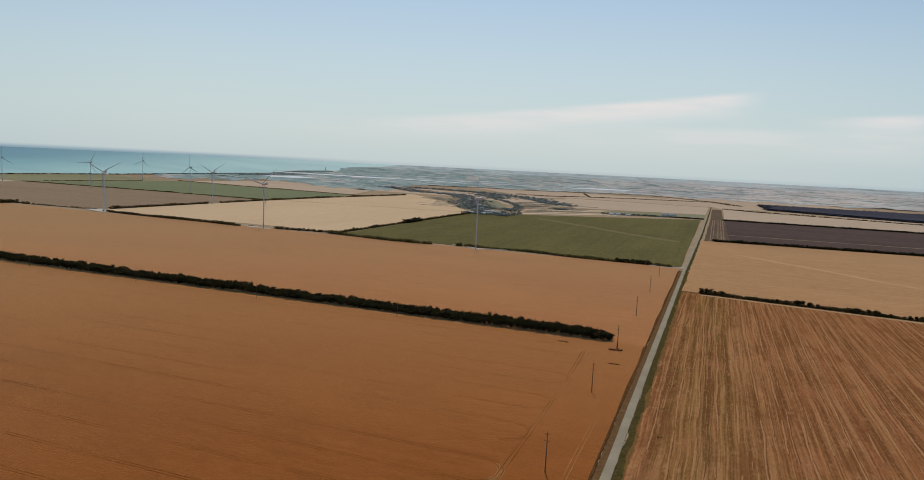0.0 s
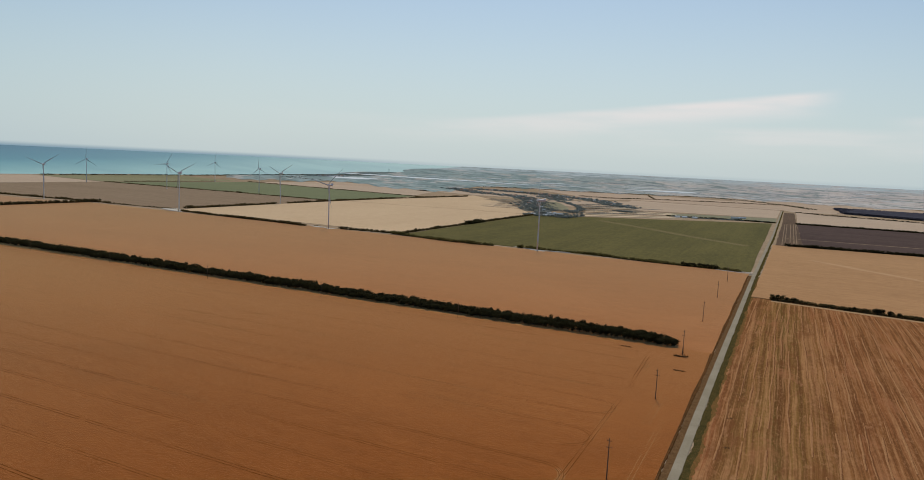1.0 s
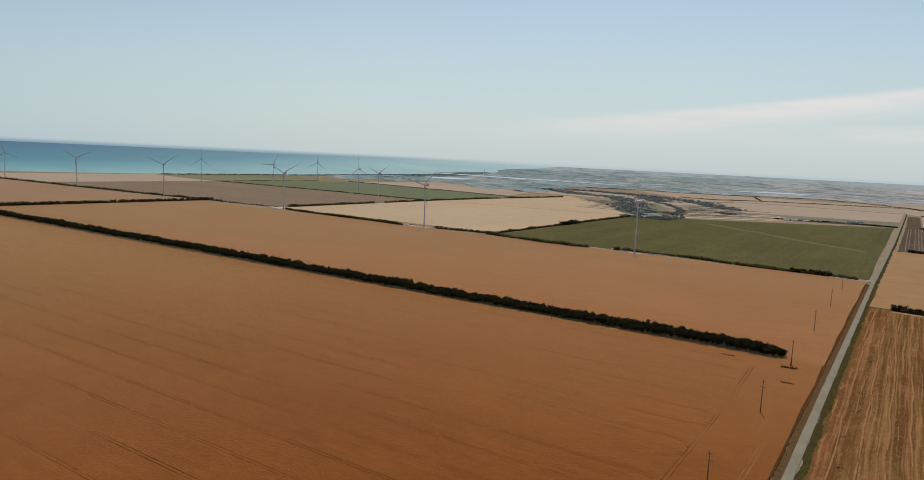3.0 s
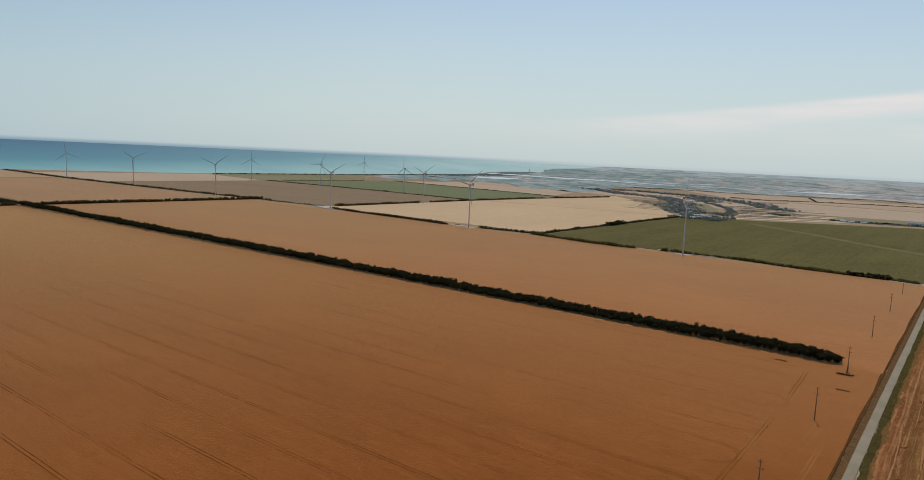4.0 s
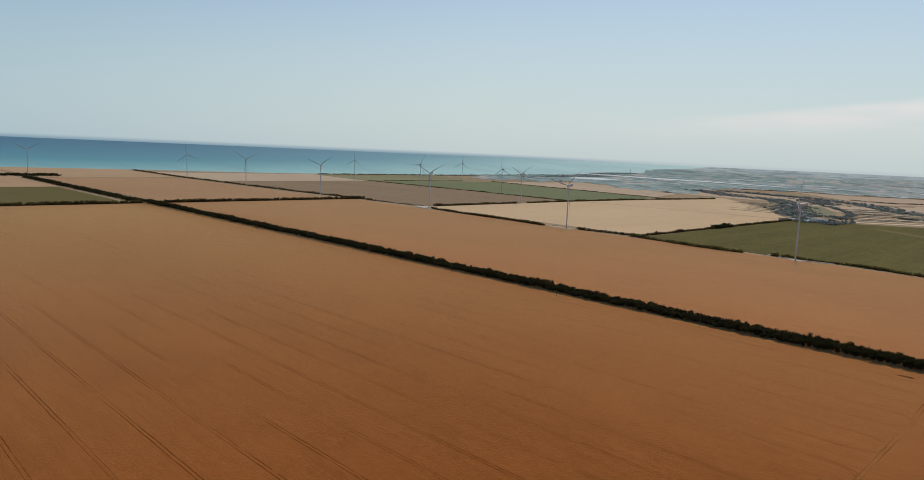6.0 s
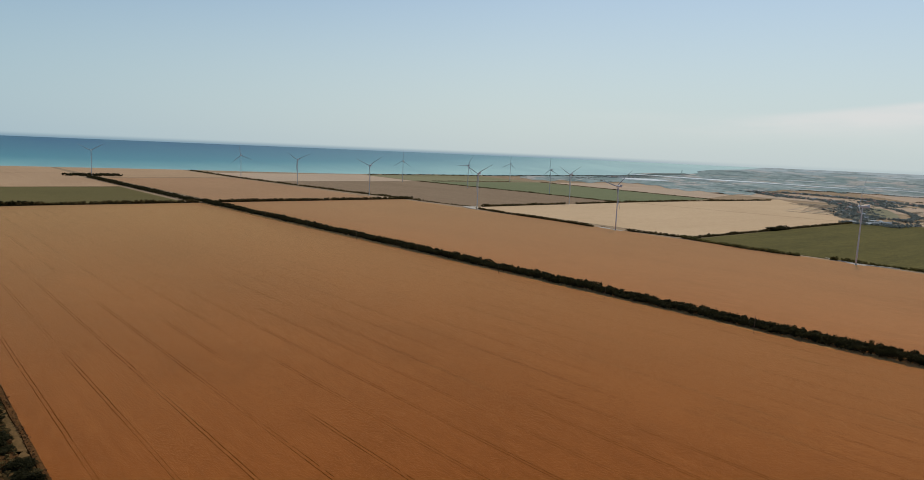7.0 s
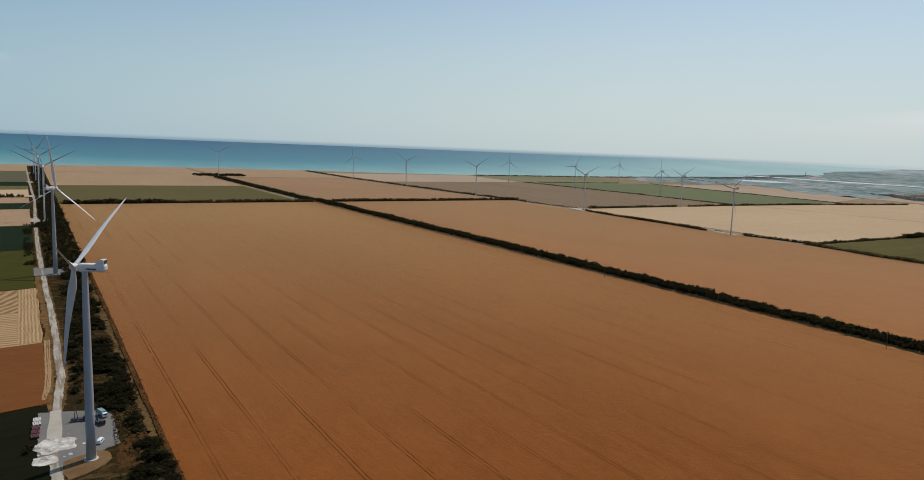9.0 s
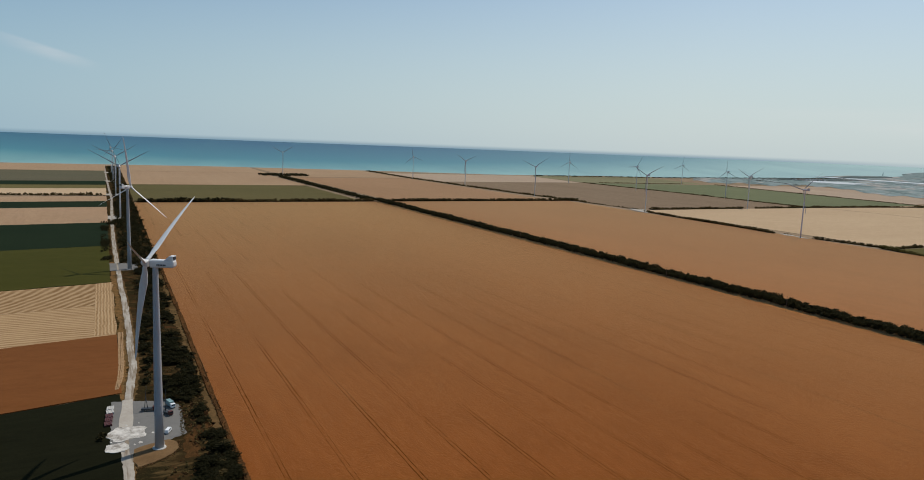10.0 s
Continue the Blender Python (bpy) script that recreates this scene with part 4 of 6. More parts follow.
# the shelter belt: its near end tree by tree, the rest as one body
belt = random.Random(21)
BELT = "dark green leafy tree in the shelter belt"
for row in range(4):
    x = -68 - belt.uniform(0, 4)
    while x > -190:
        h = belt.uniform(6.8, 9.8) if x < -84 else belt.uniform(4.5, 8)
        tree(x, 606 + row * 4.6 + belt.uniform(-1.5, 1.5), h, belt.uniform(6.5, 9.5), belt.randrange(6), belt.uniform(0, 360), BELT, "trees of the shelter belt")
        x -= belt.uniform(4.2, 6.6)
spots = []
for row in range(5):
    x = -191.0
    while x > -1632:
        lift = 1 + 0.2 * noise.noise(Vector((x * 0.022, 2.0, 0.5)))
        spots.append((x, 606 + row * 3.6 + belt.uniform(-1.8, 1.8), belt.uniform(6.2, 9.6) * lift, belt.uniform(7.5, 11)))
        x -= belt.uniform(3.8, 6.6)
for row in range(3):
    x = -1640.0
    while x > -2625:
        spots.append((x, 594 + row * 8 + belt.uniform(-2, 2) + (x + 1640) * 0.004, belt.uniform(6, 9), belt.uniform(8, 12)))
        x -= belt.uniform(6, 9)
grove("shelter_belt", spots, LEAF, "long dark belt of leafy trees between wheat fields", "tree belt")
grove("wood", [(-2740 + belt.uniform(-45, 45), belt.uniform(545, 720), belt.uniform(6, 10), belt.uniform(12, 18)) for _ in range(90)], LEAF,
      "small dark wood at the belt's end", "wood")

hedge([(-1616, 66), (-1616, 260)], 5, 5, 8, 12, "thick dark trees of the cross hedge", LEAF, 0.0)
hedge([(-1616, 64), (-1616, 600)], 5, 4, 6, 10, "bushy dark hedge across the fields", LEAF_MIX, 0.08)
hedge([(-1618, 645), (-1612, 1216)], 4, 5, 6, 10, "dry bushy hedge with gaps", LEAF_DRY, 0.2)
hedge([(-1560, 1208), (-1625, 1214), (-1851, 1180), (-2224, 1160), (-2640, 1140), (-3230, 1154)], 6, 5, 4, 7, "dark hedge running to the shore", LEAF_MIX, 0.1)
hedge([(-46, 1158), (-200, 1162), (-300, 1182), (-430, 1176)], 3.0, 4, 3, 6.5, "yellow-green shrubs at the edge of the green field", LEAF_LIT, 0.22)
hedge([(-135, 1162), (-85, 1160)], 2.5, 4, 6, 8, "thick dark shrubs near the road", LEAF, 0.0)
hedge([(-470, 1158), (-560, 1156), (-700, 1184)], 2.3, 5, 4, 8, "dense yellow-green shrubs at the field corner", LEAF_LIT, 0.15)
hedge([(-700, 1196), (-820, 1176)], 4, 4, 4, 8, "dry rusty shrubs", LEAF_DRY, 0.3)
hedge([(-898, 1162), (-970, 1172), (-1215, 1190), (-1300, 1200)], 2.6, 4, 3, 7, "dark shrubs between pale and brown grain", LEAF_MIX, 0.15)
hedge([(-1340, 1226), (-1560, 1206)], 5, 3, 2, 5, "thin low scrub", LEAF_DRY, 0.35)
hedge([(-692, 1212), (-690, 1700), (-688, 1985)], 4, 3, 3, 7, "low hedge between green crop and pale grain", LEAF_DRY, 0.15)
hedge([(-690, 1520), (-690, 1610)], 3, 6, 7, 11, "clump of dark trees in the hedge", LEAF, 0.0)
hedge([(-1352, 1262), (-1352, 1600)], 4.5, 4, 4, 8, "dark tree line beside the bare soil", LEAF_MIX, 0.15)
hedge([(-1350, 1650), (-1346, 1930), (-1330, 2234), (-1262, 2750)], 5, 4, 4, 9, "dark tree line beside pale grain", LEAF_MIX, 0.12)
hedge([(16, 1681), (450, 1730), (1000, 1784)], 3, 3, 6, 8, "low dark hedge at the ploughed field", LEAF, 0.05)
hedge([(40, 2521), (640, 2562), (1500, 2650)], 4, 3, 7, 9, "low dark hedge beyond the ploughed field", LEAF, 0.05)
hedge([(50, 3395), (150, 3300), (420, 3230), (800, 3100)], 9, 6, 5, 9, "scattered trees before the dark wood", LEAF, 0.2)
hedge([(-2477, 1900), (-1790, 1905), (-1351, 1890)], 6, 4, 3, 7, "dark hedge above the bare soil", LEAF_MIX, 0.15)
hedge([(-2475, 1990), (-2460, 2470)], 6, 6, 3, 6, "dark hedge between two green fields", LEAF_MIX, 0.1)
hedge([(-2420, 2650), (-1900, 2565), (-1371, 2492), (-1290, 2470)], 6, 4, 3, 6, "dark hedge before the dry fields", LEAF_MIX, 0.1)
hedge([(-1790, 0), (-1800, -700)], 6, 4, 4, 9, "ragged hedge south of the dirt lane", LEAF_MIX, 0.3)
hedge([(-3020, 1980), (-3030, 2500), (-3020, 2950), (-3180, 4000), (-3300, 5000)], 9, 22, 5, 9, "dark trees along the shore", LEAF, 0.1, category="tree line")
hedge([(-2480, 3350), (-2900, 3500), (-3000, 3900)], 9, 30, 3, 6, "scattered trees behind the shore", LEAF, 0.2, category="tree line")
hedge([(-1738, 4004), (-1489, 4230), (-1142, 4240), (-867, 4430), (-416, 4760)], 10, 4, 4, 8, "far thin hedge at the marsh's edge", LEAF_DRY, 0.2)
hedge([(-1000, 3610), (-822, 3586), (-655, 3785), (-342, 4000), (-40, 4150)], 9, 4, 4, 8, "far hedge between tan fields", LEAF_DRY, 0.15)
hedge([(-768, 4333), (-626, 3765)], 9, 6, 3, 5, "far strip of bushes joining two hedges", LEAF_DRY, 0.0, category="tree line")
hedge([(130, 3830), (20, 4150), (-160, 4450), (-420, 4700)], 6, 22, 4, 7, "far band of olive trees", OLIVE_LEAF, 0.0, category="tree line")
hedge([(-360, 2440), (-204, 2490), (-20, 2500)], 5, 5, 5, 9, "dark hedge beyond the green field", LEAF, 0.15)

# a broad dark plantation far off to the east
plant = random.Random(8)
spots = []
for i in range(2600):
    s, t = plant.random(), plant.random()
    x = 240 + 1100 * s
    y = 3560 - 520 * s + (560 + 560 * s) * t + plant.uniform(-20, 20)
    spots.append((x, y, plant.uniform(8.7, 9.4), plant.uniform(22, 34)))
SLATE_LEAF = leaf_material("slate_green_foliage", (0.058, 0.056, 0.074), (0.066, 0.064, 0.084))
F("plantation", ((250, 3560), (1290, 3070), (1300, 4100), (330, 4060)), 9.8, SLATE_LEAF, "dense dark canopy of the plantation", "wood", step=40, ragged=8)
grove("plantation", spots, SLATE_LEAF, "broad dark slate-green plantation", "wood", True)

# the hedge east of the road, tree by tree
east = random.Random(14)
x = 4.0
while x < 330:
    y = 922 - (x - 4) * 0.147 + east.uniform(-2.5, 2.5)
    lump = 0.5 + 0.5 * noise.noise(Vector((x * 0.03, 7.0, 1.0)))
    h = (2.8 + 4.0 * lump) * east.uniform(0.8, 1.25) if x > 16 else 7.5
    if lump > 0.28 or x < 16:
        tree(x, y, h, h * east.uniform(0.85, 1.3), east.randrange(6), east.uniform(0, 360), "dark ragged tree in the roadside field hedge", "trees of the field hedge", east.random() < 0.55)
    x += east.uniform(3.2, 6.0)
RUT_STRAW = verge_material("pale_wheel_straw", (0.33, 0.215, 0.12), (0.25, 0.15, 0.075), (0.38, 0.26, 0.15), 0.3)
ribbon("verge", [(2, 912), (330, 864), (640, 819)], 8.5, 0.33, RUT_STRAW, "pale trampled straw along the field hedge", "verge", wobble=1.2)
for x, y in ((-8.3, 545), (-8.5, 500), (-7, 645), (-9.1, 395), (-11, 446)):
    hedge([(x - 1.5, y), (x + 1.5, y + 1)], 0.6, 1.2, 0.5, 1.0, "tuft of reddish weeds in the stubble", RUSTY, 0.0, category="weeds", name="weeds")
hedge([(330, 874), (640, 829)], 4, 3, 5, 9, "dark field hedge running east", LEAF_MIX, 0.1)
hedge([(2, 922), (330, 874)], 1.5, 2.4, 3.2, 5.2, "dark undergrowth of the field hedge", LEAF_MIX, 0.05)
hedge([(4, 919), (330, 871)], 2.6, 2.0, 1.5, 3, "dry brown weeds below the field hedge", RUSTY, 0.1)

# trees and scrub of the strip beside the dirt lane
RUSTY_GRASS = verge_material("rusty_grass", (0.075, 0.036, 0.014), (0.045, 0.025, 0.010), (0.115, 0.055, 0.021), 0.25)
strip = random.Random(33)
BUSH = "dark spreading bush-like tree in scrub by the lane"
# clumps of growth: centre, half length along the lane, half width, how many trees
CLUMPS = ((-484, 46, 26, 8.5, 46), (-419, 43, 25, 10, 48), (-452, 50, 14, 4, 8), (-325, 51.5, 24, 5, 26), (-299, 46, 18, 10, 34), (-272, 42, 22, 12, 44),
          (-535, 42, 24, 10, 26), (-590, 40, 30, 12, 40), (-655, 42, 35, 13, 50), (-730, 42, 40, 13, 60), (-800, 45, 32, 11, 40), (-372, 49, 12, 3.5, 6))
spots = []
for cx, cy, rx, ry, count in CLUMPS:
    for i in range(count):
        a, q = strip.uniform(0, math.tau), math.sqrt(strip.random())
        x, y = cx + rx * q * math.cos(a), cy + ry * q * math.sin(a)
        h, w = strip.uniform(2.6, 4.8) * (1.15 - 0.4 * q), strip.uniform(6.0, 9.5)
        if x > -520 and i % 3 < 2:
            tree(x, y, h, w, strip.randrange(6), strip.uniform(0, 360), BUSH, "trees by the lane", strip.random() < 0.06, CROWN_MESHES_SCRUB)
        else:
            spots.append((x, y, h, w))
for i in range(46):
    x = -412 - 170 * strip.random()
    h = strip.uniform(2.2, 3.6)
    spots.append((x, float(np.interp(-x, (412, 500, 580), (27, 29, 30))) + strip.uniform(-3.0, 3.0), h, h * strip.uniform(1.4, 2.2)))
grove("thicket", spots, SCRUB_LEAF, "dense dark thicket between lane and wheat", "thicket", True)
hedge([(-363, 1.4), (-357, 2.4)], 1.5, 1.2, 2.5, 3.6, "low dark bush beside the crushed stone", LEAF, 0.0, category="bush", name="bush")
hedge([(-880, 5.5), (-1262, 4.5)], 2.6, 4.0, 2, 4, "dark bushes along the lane's field side", LEAF, 0.45, category="scrub", name="scrub")
hedge([(-1225, 12), (-1275, 34)], 3, 6, 4, 7, "dark bushes round a gravel pad", LEAF, 0.1, category="scrub", name="scrub")
ribbon("verge", [(-352, 54.8), (-400, 54.5), (-432, 53.5), (-470, 56), (-510, 55.5), (-560, 55), (-700, 56), (-800, 57)], 3.6, 0.2, GRASS_TAN, "tan dry grass between thicket and wheat", "verge", wobble=2.6, step=2.5, fray=1.1)
ribbon("verge", [(-322, 40), (-345, 41), (-352, 44), (-362, 50)], 5, 0.2, RUSTY_GRASS, "rusty dry weeds by the pad", "verge", wobble=2.2, step=2.0, fray=0.9)
for off in (0.0, 1.3, 2.3):
    ribbon("verge", [(-556, 12.4 + off), (-520, 12.0 + off), (-480, 11.6 + off), (-450, 10.6 + off * 0.8), (-428, 8.6 + off * 0.5)], 0.75, 0.62, RUT_STRAW, "pale straw wheel line at the field's edge", "verge", wobble=0.3, step=2.0, fray=0.22)
hedge([(-840, 40), (-1600, 40)], 3.2, 15, 4, 8, "dark scrub and trees beside the lane", LEAF, 0.1, category="scrub", name="scrub")
hedge([(-1600, 40), (-3200, 36)], 8, 14, 4, 8, "dark scrub beside the lane farther on", LEAF, 0.15, category="scrub", name="scrub")
for x0, x1, y, spread_y in ((-262, -316, 39, 10), (-322, -404, 46, 5), (-408, -790, 38, 9)):
    hedge([(x0, y), (x1, y)], 1.3, spread_y, 1.0, 2.6, "low dark bushes and weeds by the lane", LEAF_MIX, 0.42, category="scrub", name="scrub")
    hedge([(x0, y), (x1, y)], 2.0, spread_y, 0.8, 2.0, "low dry reddish weeds by the lane", RUSTY, 0.25, category="weeds", name="weeds")
hedge([(-150, 58.5), (-400, 57.9), (-560, 58.8), (-900, 59.3)], 1.6, 1.1, 0.9, 1.7, "rusty weeds along the wheat's edge", RUSTY, 0.1, category="weeds", name="weeds")
hedge([(-25, 150), (-24, 560), (-22, 930)], 1.6, 1.8, 0.3, 0.7, "dry and green tufts along the grassy verge", LEAF_MIX, 0.15, category="weeds", name="weeds")
hedge([(-37.4, 150), (-36.6, 550), (-34.8, 1120)], 1.2, 0.7, 0.4, 0.9, "dry brown weeds along the gravel road", RUSTY, 0.15, category="weeds", name="weeds")


# ---- wheel tracks ----
RUT = verge_material("trampled_crop", (0.085, 0.028, 0.0065), (0.120, 0.040, 0.009), (0.065, 0.021, 0.005), 0.25)
MARGIN = verge_material("trodden_wheat_margin", (0.30, 0.125, 0.042), (0.35, 0.165, 0.062), (0.22, 0.082, 0.024), 0.2)
RUT_PALE = verge_material("flattened_straw", (0.33, 0.175, 0.07), (0.40, 0.22, 0.092), (0.20, 0.09, 0.03), 0.3)


def ruts(points, gauge, width, mat, parent, name="wheel_track", z=0.72, solid=0.8, step=9.0):
    """A pair of narrow wheel ruts in the crop as one mesh, ragged and broken; short stretches are swallowed by the crop."""
    V, Q = [], []
    r = random.Random(name + str(points[0]))
    pts = []
    for (x0, y0), (x1, y1) in zip(points, points[1:]):
        n = max(2, int(math.hypot(x1 - x0, y1 - y0) / step))
        pts += [(x0 + (x1 - x0) * i / n, y0 + (y1 - y0) * i / n) for i in range(n)]
    pts.append(points[-1])
    phase = r.uniform(0, 99)
    for side in (-gauge / 2, gauge / 2):
        last = None
        for i, (x, y) in enumerate(pts):
            x0, y0 = pts[max(0, i - 1)]
            x1, y1 = pts[min(len(pts) - 1, i + 1)]
            t = Vector((x1 - x0, y1 - y0)).normalized()
            fade = noise.noise(Vector((x * 0.012, y * 0.012, phase)))
            w = width * max(0.0, min(1.0, solid + 1.4 * fade)) * r.uniform(0.5, 1.3)
            if abs(x1 - x0) > abs(y1 - y0):
                w *= min(1.0, max(0.45, 1.3 + x / 900))
            wav = side + 0.18 * noise.noise(Vector((x * 0.05, y * 0.05, 4.0))) + 0.4 * noise.noise(Vector((x * 0.008, y * 0.008, phase))) + r.uniform(-0.07, 0.07)
            cx, cy = x - t.y * wav, y + t.x * wav
            if w < 0.08 or r.random() < 0.012:
                last = None
                continue
            k = len(V)
            V += [(cx - t.y * w / 2, cy + t.x * w / 2, z), (cx + t.y * w / 2, cy - t.x * w / 2, z)]
            if last is not None:
                Q.append((last, last + 1, k + 1, k))
            last = k
    if not Q:
        return
    me = mesh_of(name, V, Q, mat)
    if me.polygons[0].normal.z < 0:
        me.flip_normals()
    ob = new(name, me)
    ob.parent = parent
    return ob


def arc(cx, cy, rad, a0, a1, n=7):
    return [(cx + rad * math.cos(radians(a0 + (a1 - a0) * i / n)), cy + rad * math.sin(radians(a0 + (a1 - a0) * i / n))) for i in range(n + 1)]


for i in range(19):
    y = 74.0 + 27.7 * i
    wide = max(0.34, 0.72 - 0.03 * i)
    ruts([(-1590, y + 2), (-91, y)], 2.1, wide * 0.78, RUT, field_a, solid=0.78, step=2.5)
    ruts([(-1590, y + 2), (-100, y)], 3.0, 0.30 if y < 400 else 0.38, RUT_PALE, field_a, "straw_track", 0.73, -0.05 if y < 400 else 0.18, 4.0)
    if i % 2 == 0 and i < 18:
        ruts(arc(-91.5, y + 13.85, 13.85, -90, 90, 12), 2.1, wide * 0.8, RUT, field_a, step=3.0)
        for gauge in (1.1, 3.2):
            ruts(arc(-91.5, y + 13.85, 13.85, -48, 48, 9), gauge, 0.34, RUT_PALE, field_a, "straw_track", 0.74, 0.35, 3.0)
ruts([(-78, 90), (-78, 330), (-79, 480), (-82, 560)], 3.3, 0.28, RUT_PALE, field_a, "straw_track", 0.737, 0.35, 4.0)
ruts([(-78, 90), (-78, 330), (-79, 480), (-82, 560)], 1.3, 0.28, RUT_PALE, field_a, "straw_track", 0.735, 0.45, 4.0)
ruts([(-78, 90), (-78, 330), (-79, 480), (-82, 560)], 2.2, 0.4, RUT, field_a, "wheel_track", 0.736, 0.6)
ruts([(-48, 120), (-48, 345), (-47, 430), (-46, 520)], 2.1, 0.24, RUT_PALE, field_a, "straw_track", 0.735, 0.35, 4.0)
ruts([(-60, 120), (-55, 420), (-52, 590)], 3.5, 0.24, RUT_PALE, field_a, "straw_track", 0.735, 0.3, 4.0)
ruts([(-1590, 597), (-800, 592), (-90, 590)], 3.0, 0.6, RUT_PALE, field_a, "straw_track", 0.735, 0.3)
ruts([(-1595, 600.5), (-700, 601), (-75, 601)], 1.6, 1.7, RUT_PALE, field_a, "straw_track", 0.75, 0.3)


ribbon("verge", [(-1598, 598.8), (-1100, 597.5), (-600, 597), (-230, 597.5), (-110, 598)], 3.0, 0.75, MARGIN, "pale worn margin of the wheat along the tree belt", "verge", wobble=2.2, step=3.0, fray=0.8)


# straw rows of the harvested field
def straw_rows():
    """Strong wavering swaths about twelve metres apart, with a fainter one between two of them."""
    V, Q, V2, Q2 = [], [], [], []
    r = random.Random(3)
    for i in range(66):
        strong = i % 2 == 0
        x0 = -14 + i * 6.1 + r.uniform(-1.1, 1.1)
        phase, y, last = r.uniform(0, 50), 180.0, None
        top = 904 - max(0, x0) * 0.14
        while y < top:
            gone = noise.noise(Vector((x0 * 0.3, y * 0.02, phase))) + (0.16 if strong else -0.1)
            if gone < (-0.06 if strong else 0.06) or abs(x0) > 0.75 * y + 40:
                last, y = None, y + 3
                continue
            w = (0.50 if strong else 0.26) * (0.75 + 0.9 * gone) + r.uniform(-0.12, 0.12)
            x = x0 + 1.1 * noise.noise(Vector((phase, y * 0.02, 0))) + 0.35 * noise.noise(Vector((phase, y * 0.08, 5.0))) + 2.2 * noise.noise(Vector((3.0, y * 0.006, x0 * 0.01)))
            k, k2 = len(V), len(V2)
            V += [(x - w, y, 0.24), (x - w * 0.3, y, 0.42 + 0.1 * gone), (x + w * 0.35, y, 0.40), (x + w, y, 0.24)]
            # the row's shadow, laid beside it as a flat dark strip
            d = 0.08 + 0.32 * max(0.0, noise.noise(Vector((x0, y * 0.04, 8.0))) + 0.3)
            V2 += [(x + w + 0.1, y, 0.262), (x + w + 0.1 + 2 * d, y, 0.262)]
            if last is not None:
                Q += [(last + j, last + j + 1, k + j + 1, k + j) for j in range(3)]
                Q2.append((k2 - 2, k2 - 1, k2 + 1, k2))
            last, y = k, y + 3
    me = fast_mesh("straw_rows", V, Q, [STRAW_ROW])
    tagged(new("straw_rows", me), "wavering rows of cut straw on the stubble", "straw", kind="stuff")
    me = fast_mesh("furrows", V2, Q2, [ROW_SHADE])
    tagged(new("furrows", me), "dark reddish strips of painted shade beside the straw rows", "furrows", kind="stuff")


# dark reddish colour standing in for the shade along the straw rows
ROW_SHADE = verge_material("row_shade", (0.115, 0.046, 0.021), (0.15, 0.066, 0.029), (0.085, 0.035, 0.016), 0.3)
STRAW_ROW = verge_material("row_straw", (0.265, 0.131, 0.058), (0.310, 0.160, 0.074), (0.170, 0.076, 0.030), 0.3)
straw_rows()


# ---- wind turbines ----
def tube_bm(stations, n=28, cap=True):
    bm = bmesh.new()
    rings = []
    for z, rad in stations:
        rings.append([bm.verts.new((rad * math.cos(math.tau * i / n), rad * math.sin(math.tau * i / n), z)) for i in range(n)])
    for a, b in zip(rings, rings[1:]):
        for i in range(n):
            bm.faces.new((a[i], a[(i + 1) % n], b[(i + 1) % n], b[i])).smooth = True
    if cap:
        bm.faces.new(rings[0][::-1])
        bm.faces.new(rings[-1])
    return bm


def box_bm(x0, x1, y0, y1, z0, z1, bevel=0.0, seg=2):
    bm = bmesh.new()
    bmesh.ops.create_cube(bm, size=1.0, matrix=Matrix.Translation(((x0 + x1) / 2, (y0 + y1) / 2, (z0 + z1) / 2)) @ Matrix.Diagonal((x1 - x0, y1 - y0, z1 - z0, 1)))
    if bevel:
        bmesh.ops.bevel(bm, geom=bm.edges[:], offset=bevel, segments=seg, profile=0.6, affect="EDGES")
    return bm


HUB_Z, BLADE = 89.6, 48.0


def blade_bm(slim=1.0, pitch=0.0):
    """A tapered, twisted aerofoil along +z with a round root."""
    bm = bmesh.new()
    rows = []
    for s, chord, thick, twist in ((0.0, 1.9, 1.0, 50), (0.03, 1.9, 1.0, 55), (0.09, 2.5, 0.62, 60), (0.18, 3.5, 0.34, 66), (0.28, 3.2, 0.27, 69), (0.42, 2.6, 0.23, 72),
                                   (0.58, 2.05, 0.2, 75), (0.74, 1.55, 0.18, 77), (0.88, 1.1, 0.17, 78), (0.96, 0.7, 0.16, 79), (1.0, 0.15, 0.2, 79)):
        ring = []
        chord *= slim
        for i in range(12):
            a = math.tau * i / 12
            y = chord * (0.5 * math.cos(a) + (0.16 if thick < 0.9 else 0.0))
            x = chord * thick * 0.5 * math.sin(a) * (1 if thick > 0.9 else 0.55 + 0.45 * (0.5 - 0.5 * math.cos(a)))
            c, sn = math.cos(radians(twist - pitch)), math.sin(radians(twist - pitch))
            ring.append(bm.verts.new((x * c - y * sn - 3.2 * s * s, x * sn + y * c, 1.1 + s * BLADE)))
        rows.append(ring)
    for a, b in zip(rows, rows[1:]):
        for i in range(12):
            bm.faces.new((a[i], a[(i + 1) % 12], b[(i + 1) % 12], b[i])).smooth = True
    bm.faces.new(rows[0][::-1])
    bm.faces.new(rows[-1])
    return bm


def nacelle_bm():
    bm = box_bm(-9.6, 2.4, -1.9, 1.9, -1.7, 2.2, 1.25, 5)
    for v in bm.verts:
        if v.co.x < -6 and v.co.z < 0:
            v.co.z += 0.16 * (-6 - v.co.x)
        if v.co.x > 1:
            v.co.y *= 0.86
    return bm


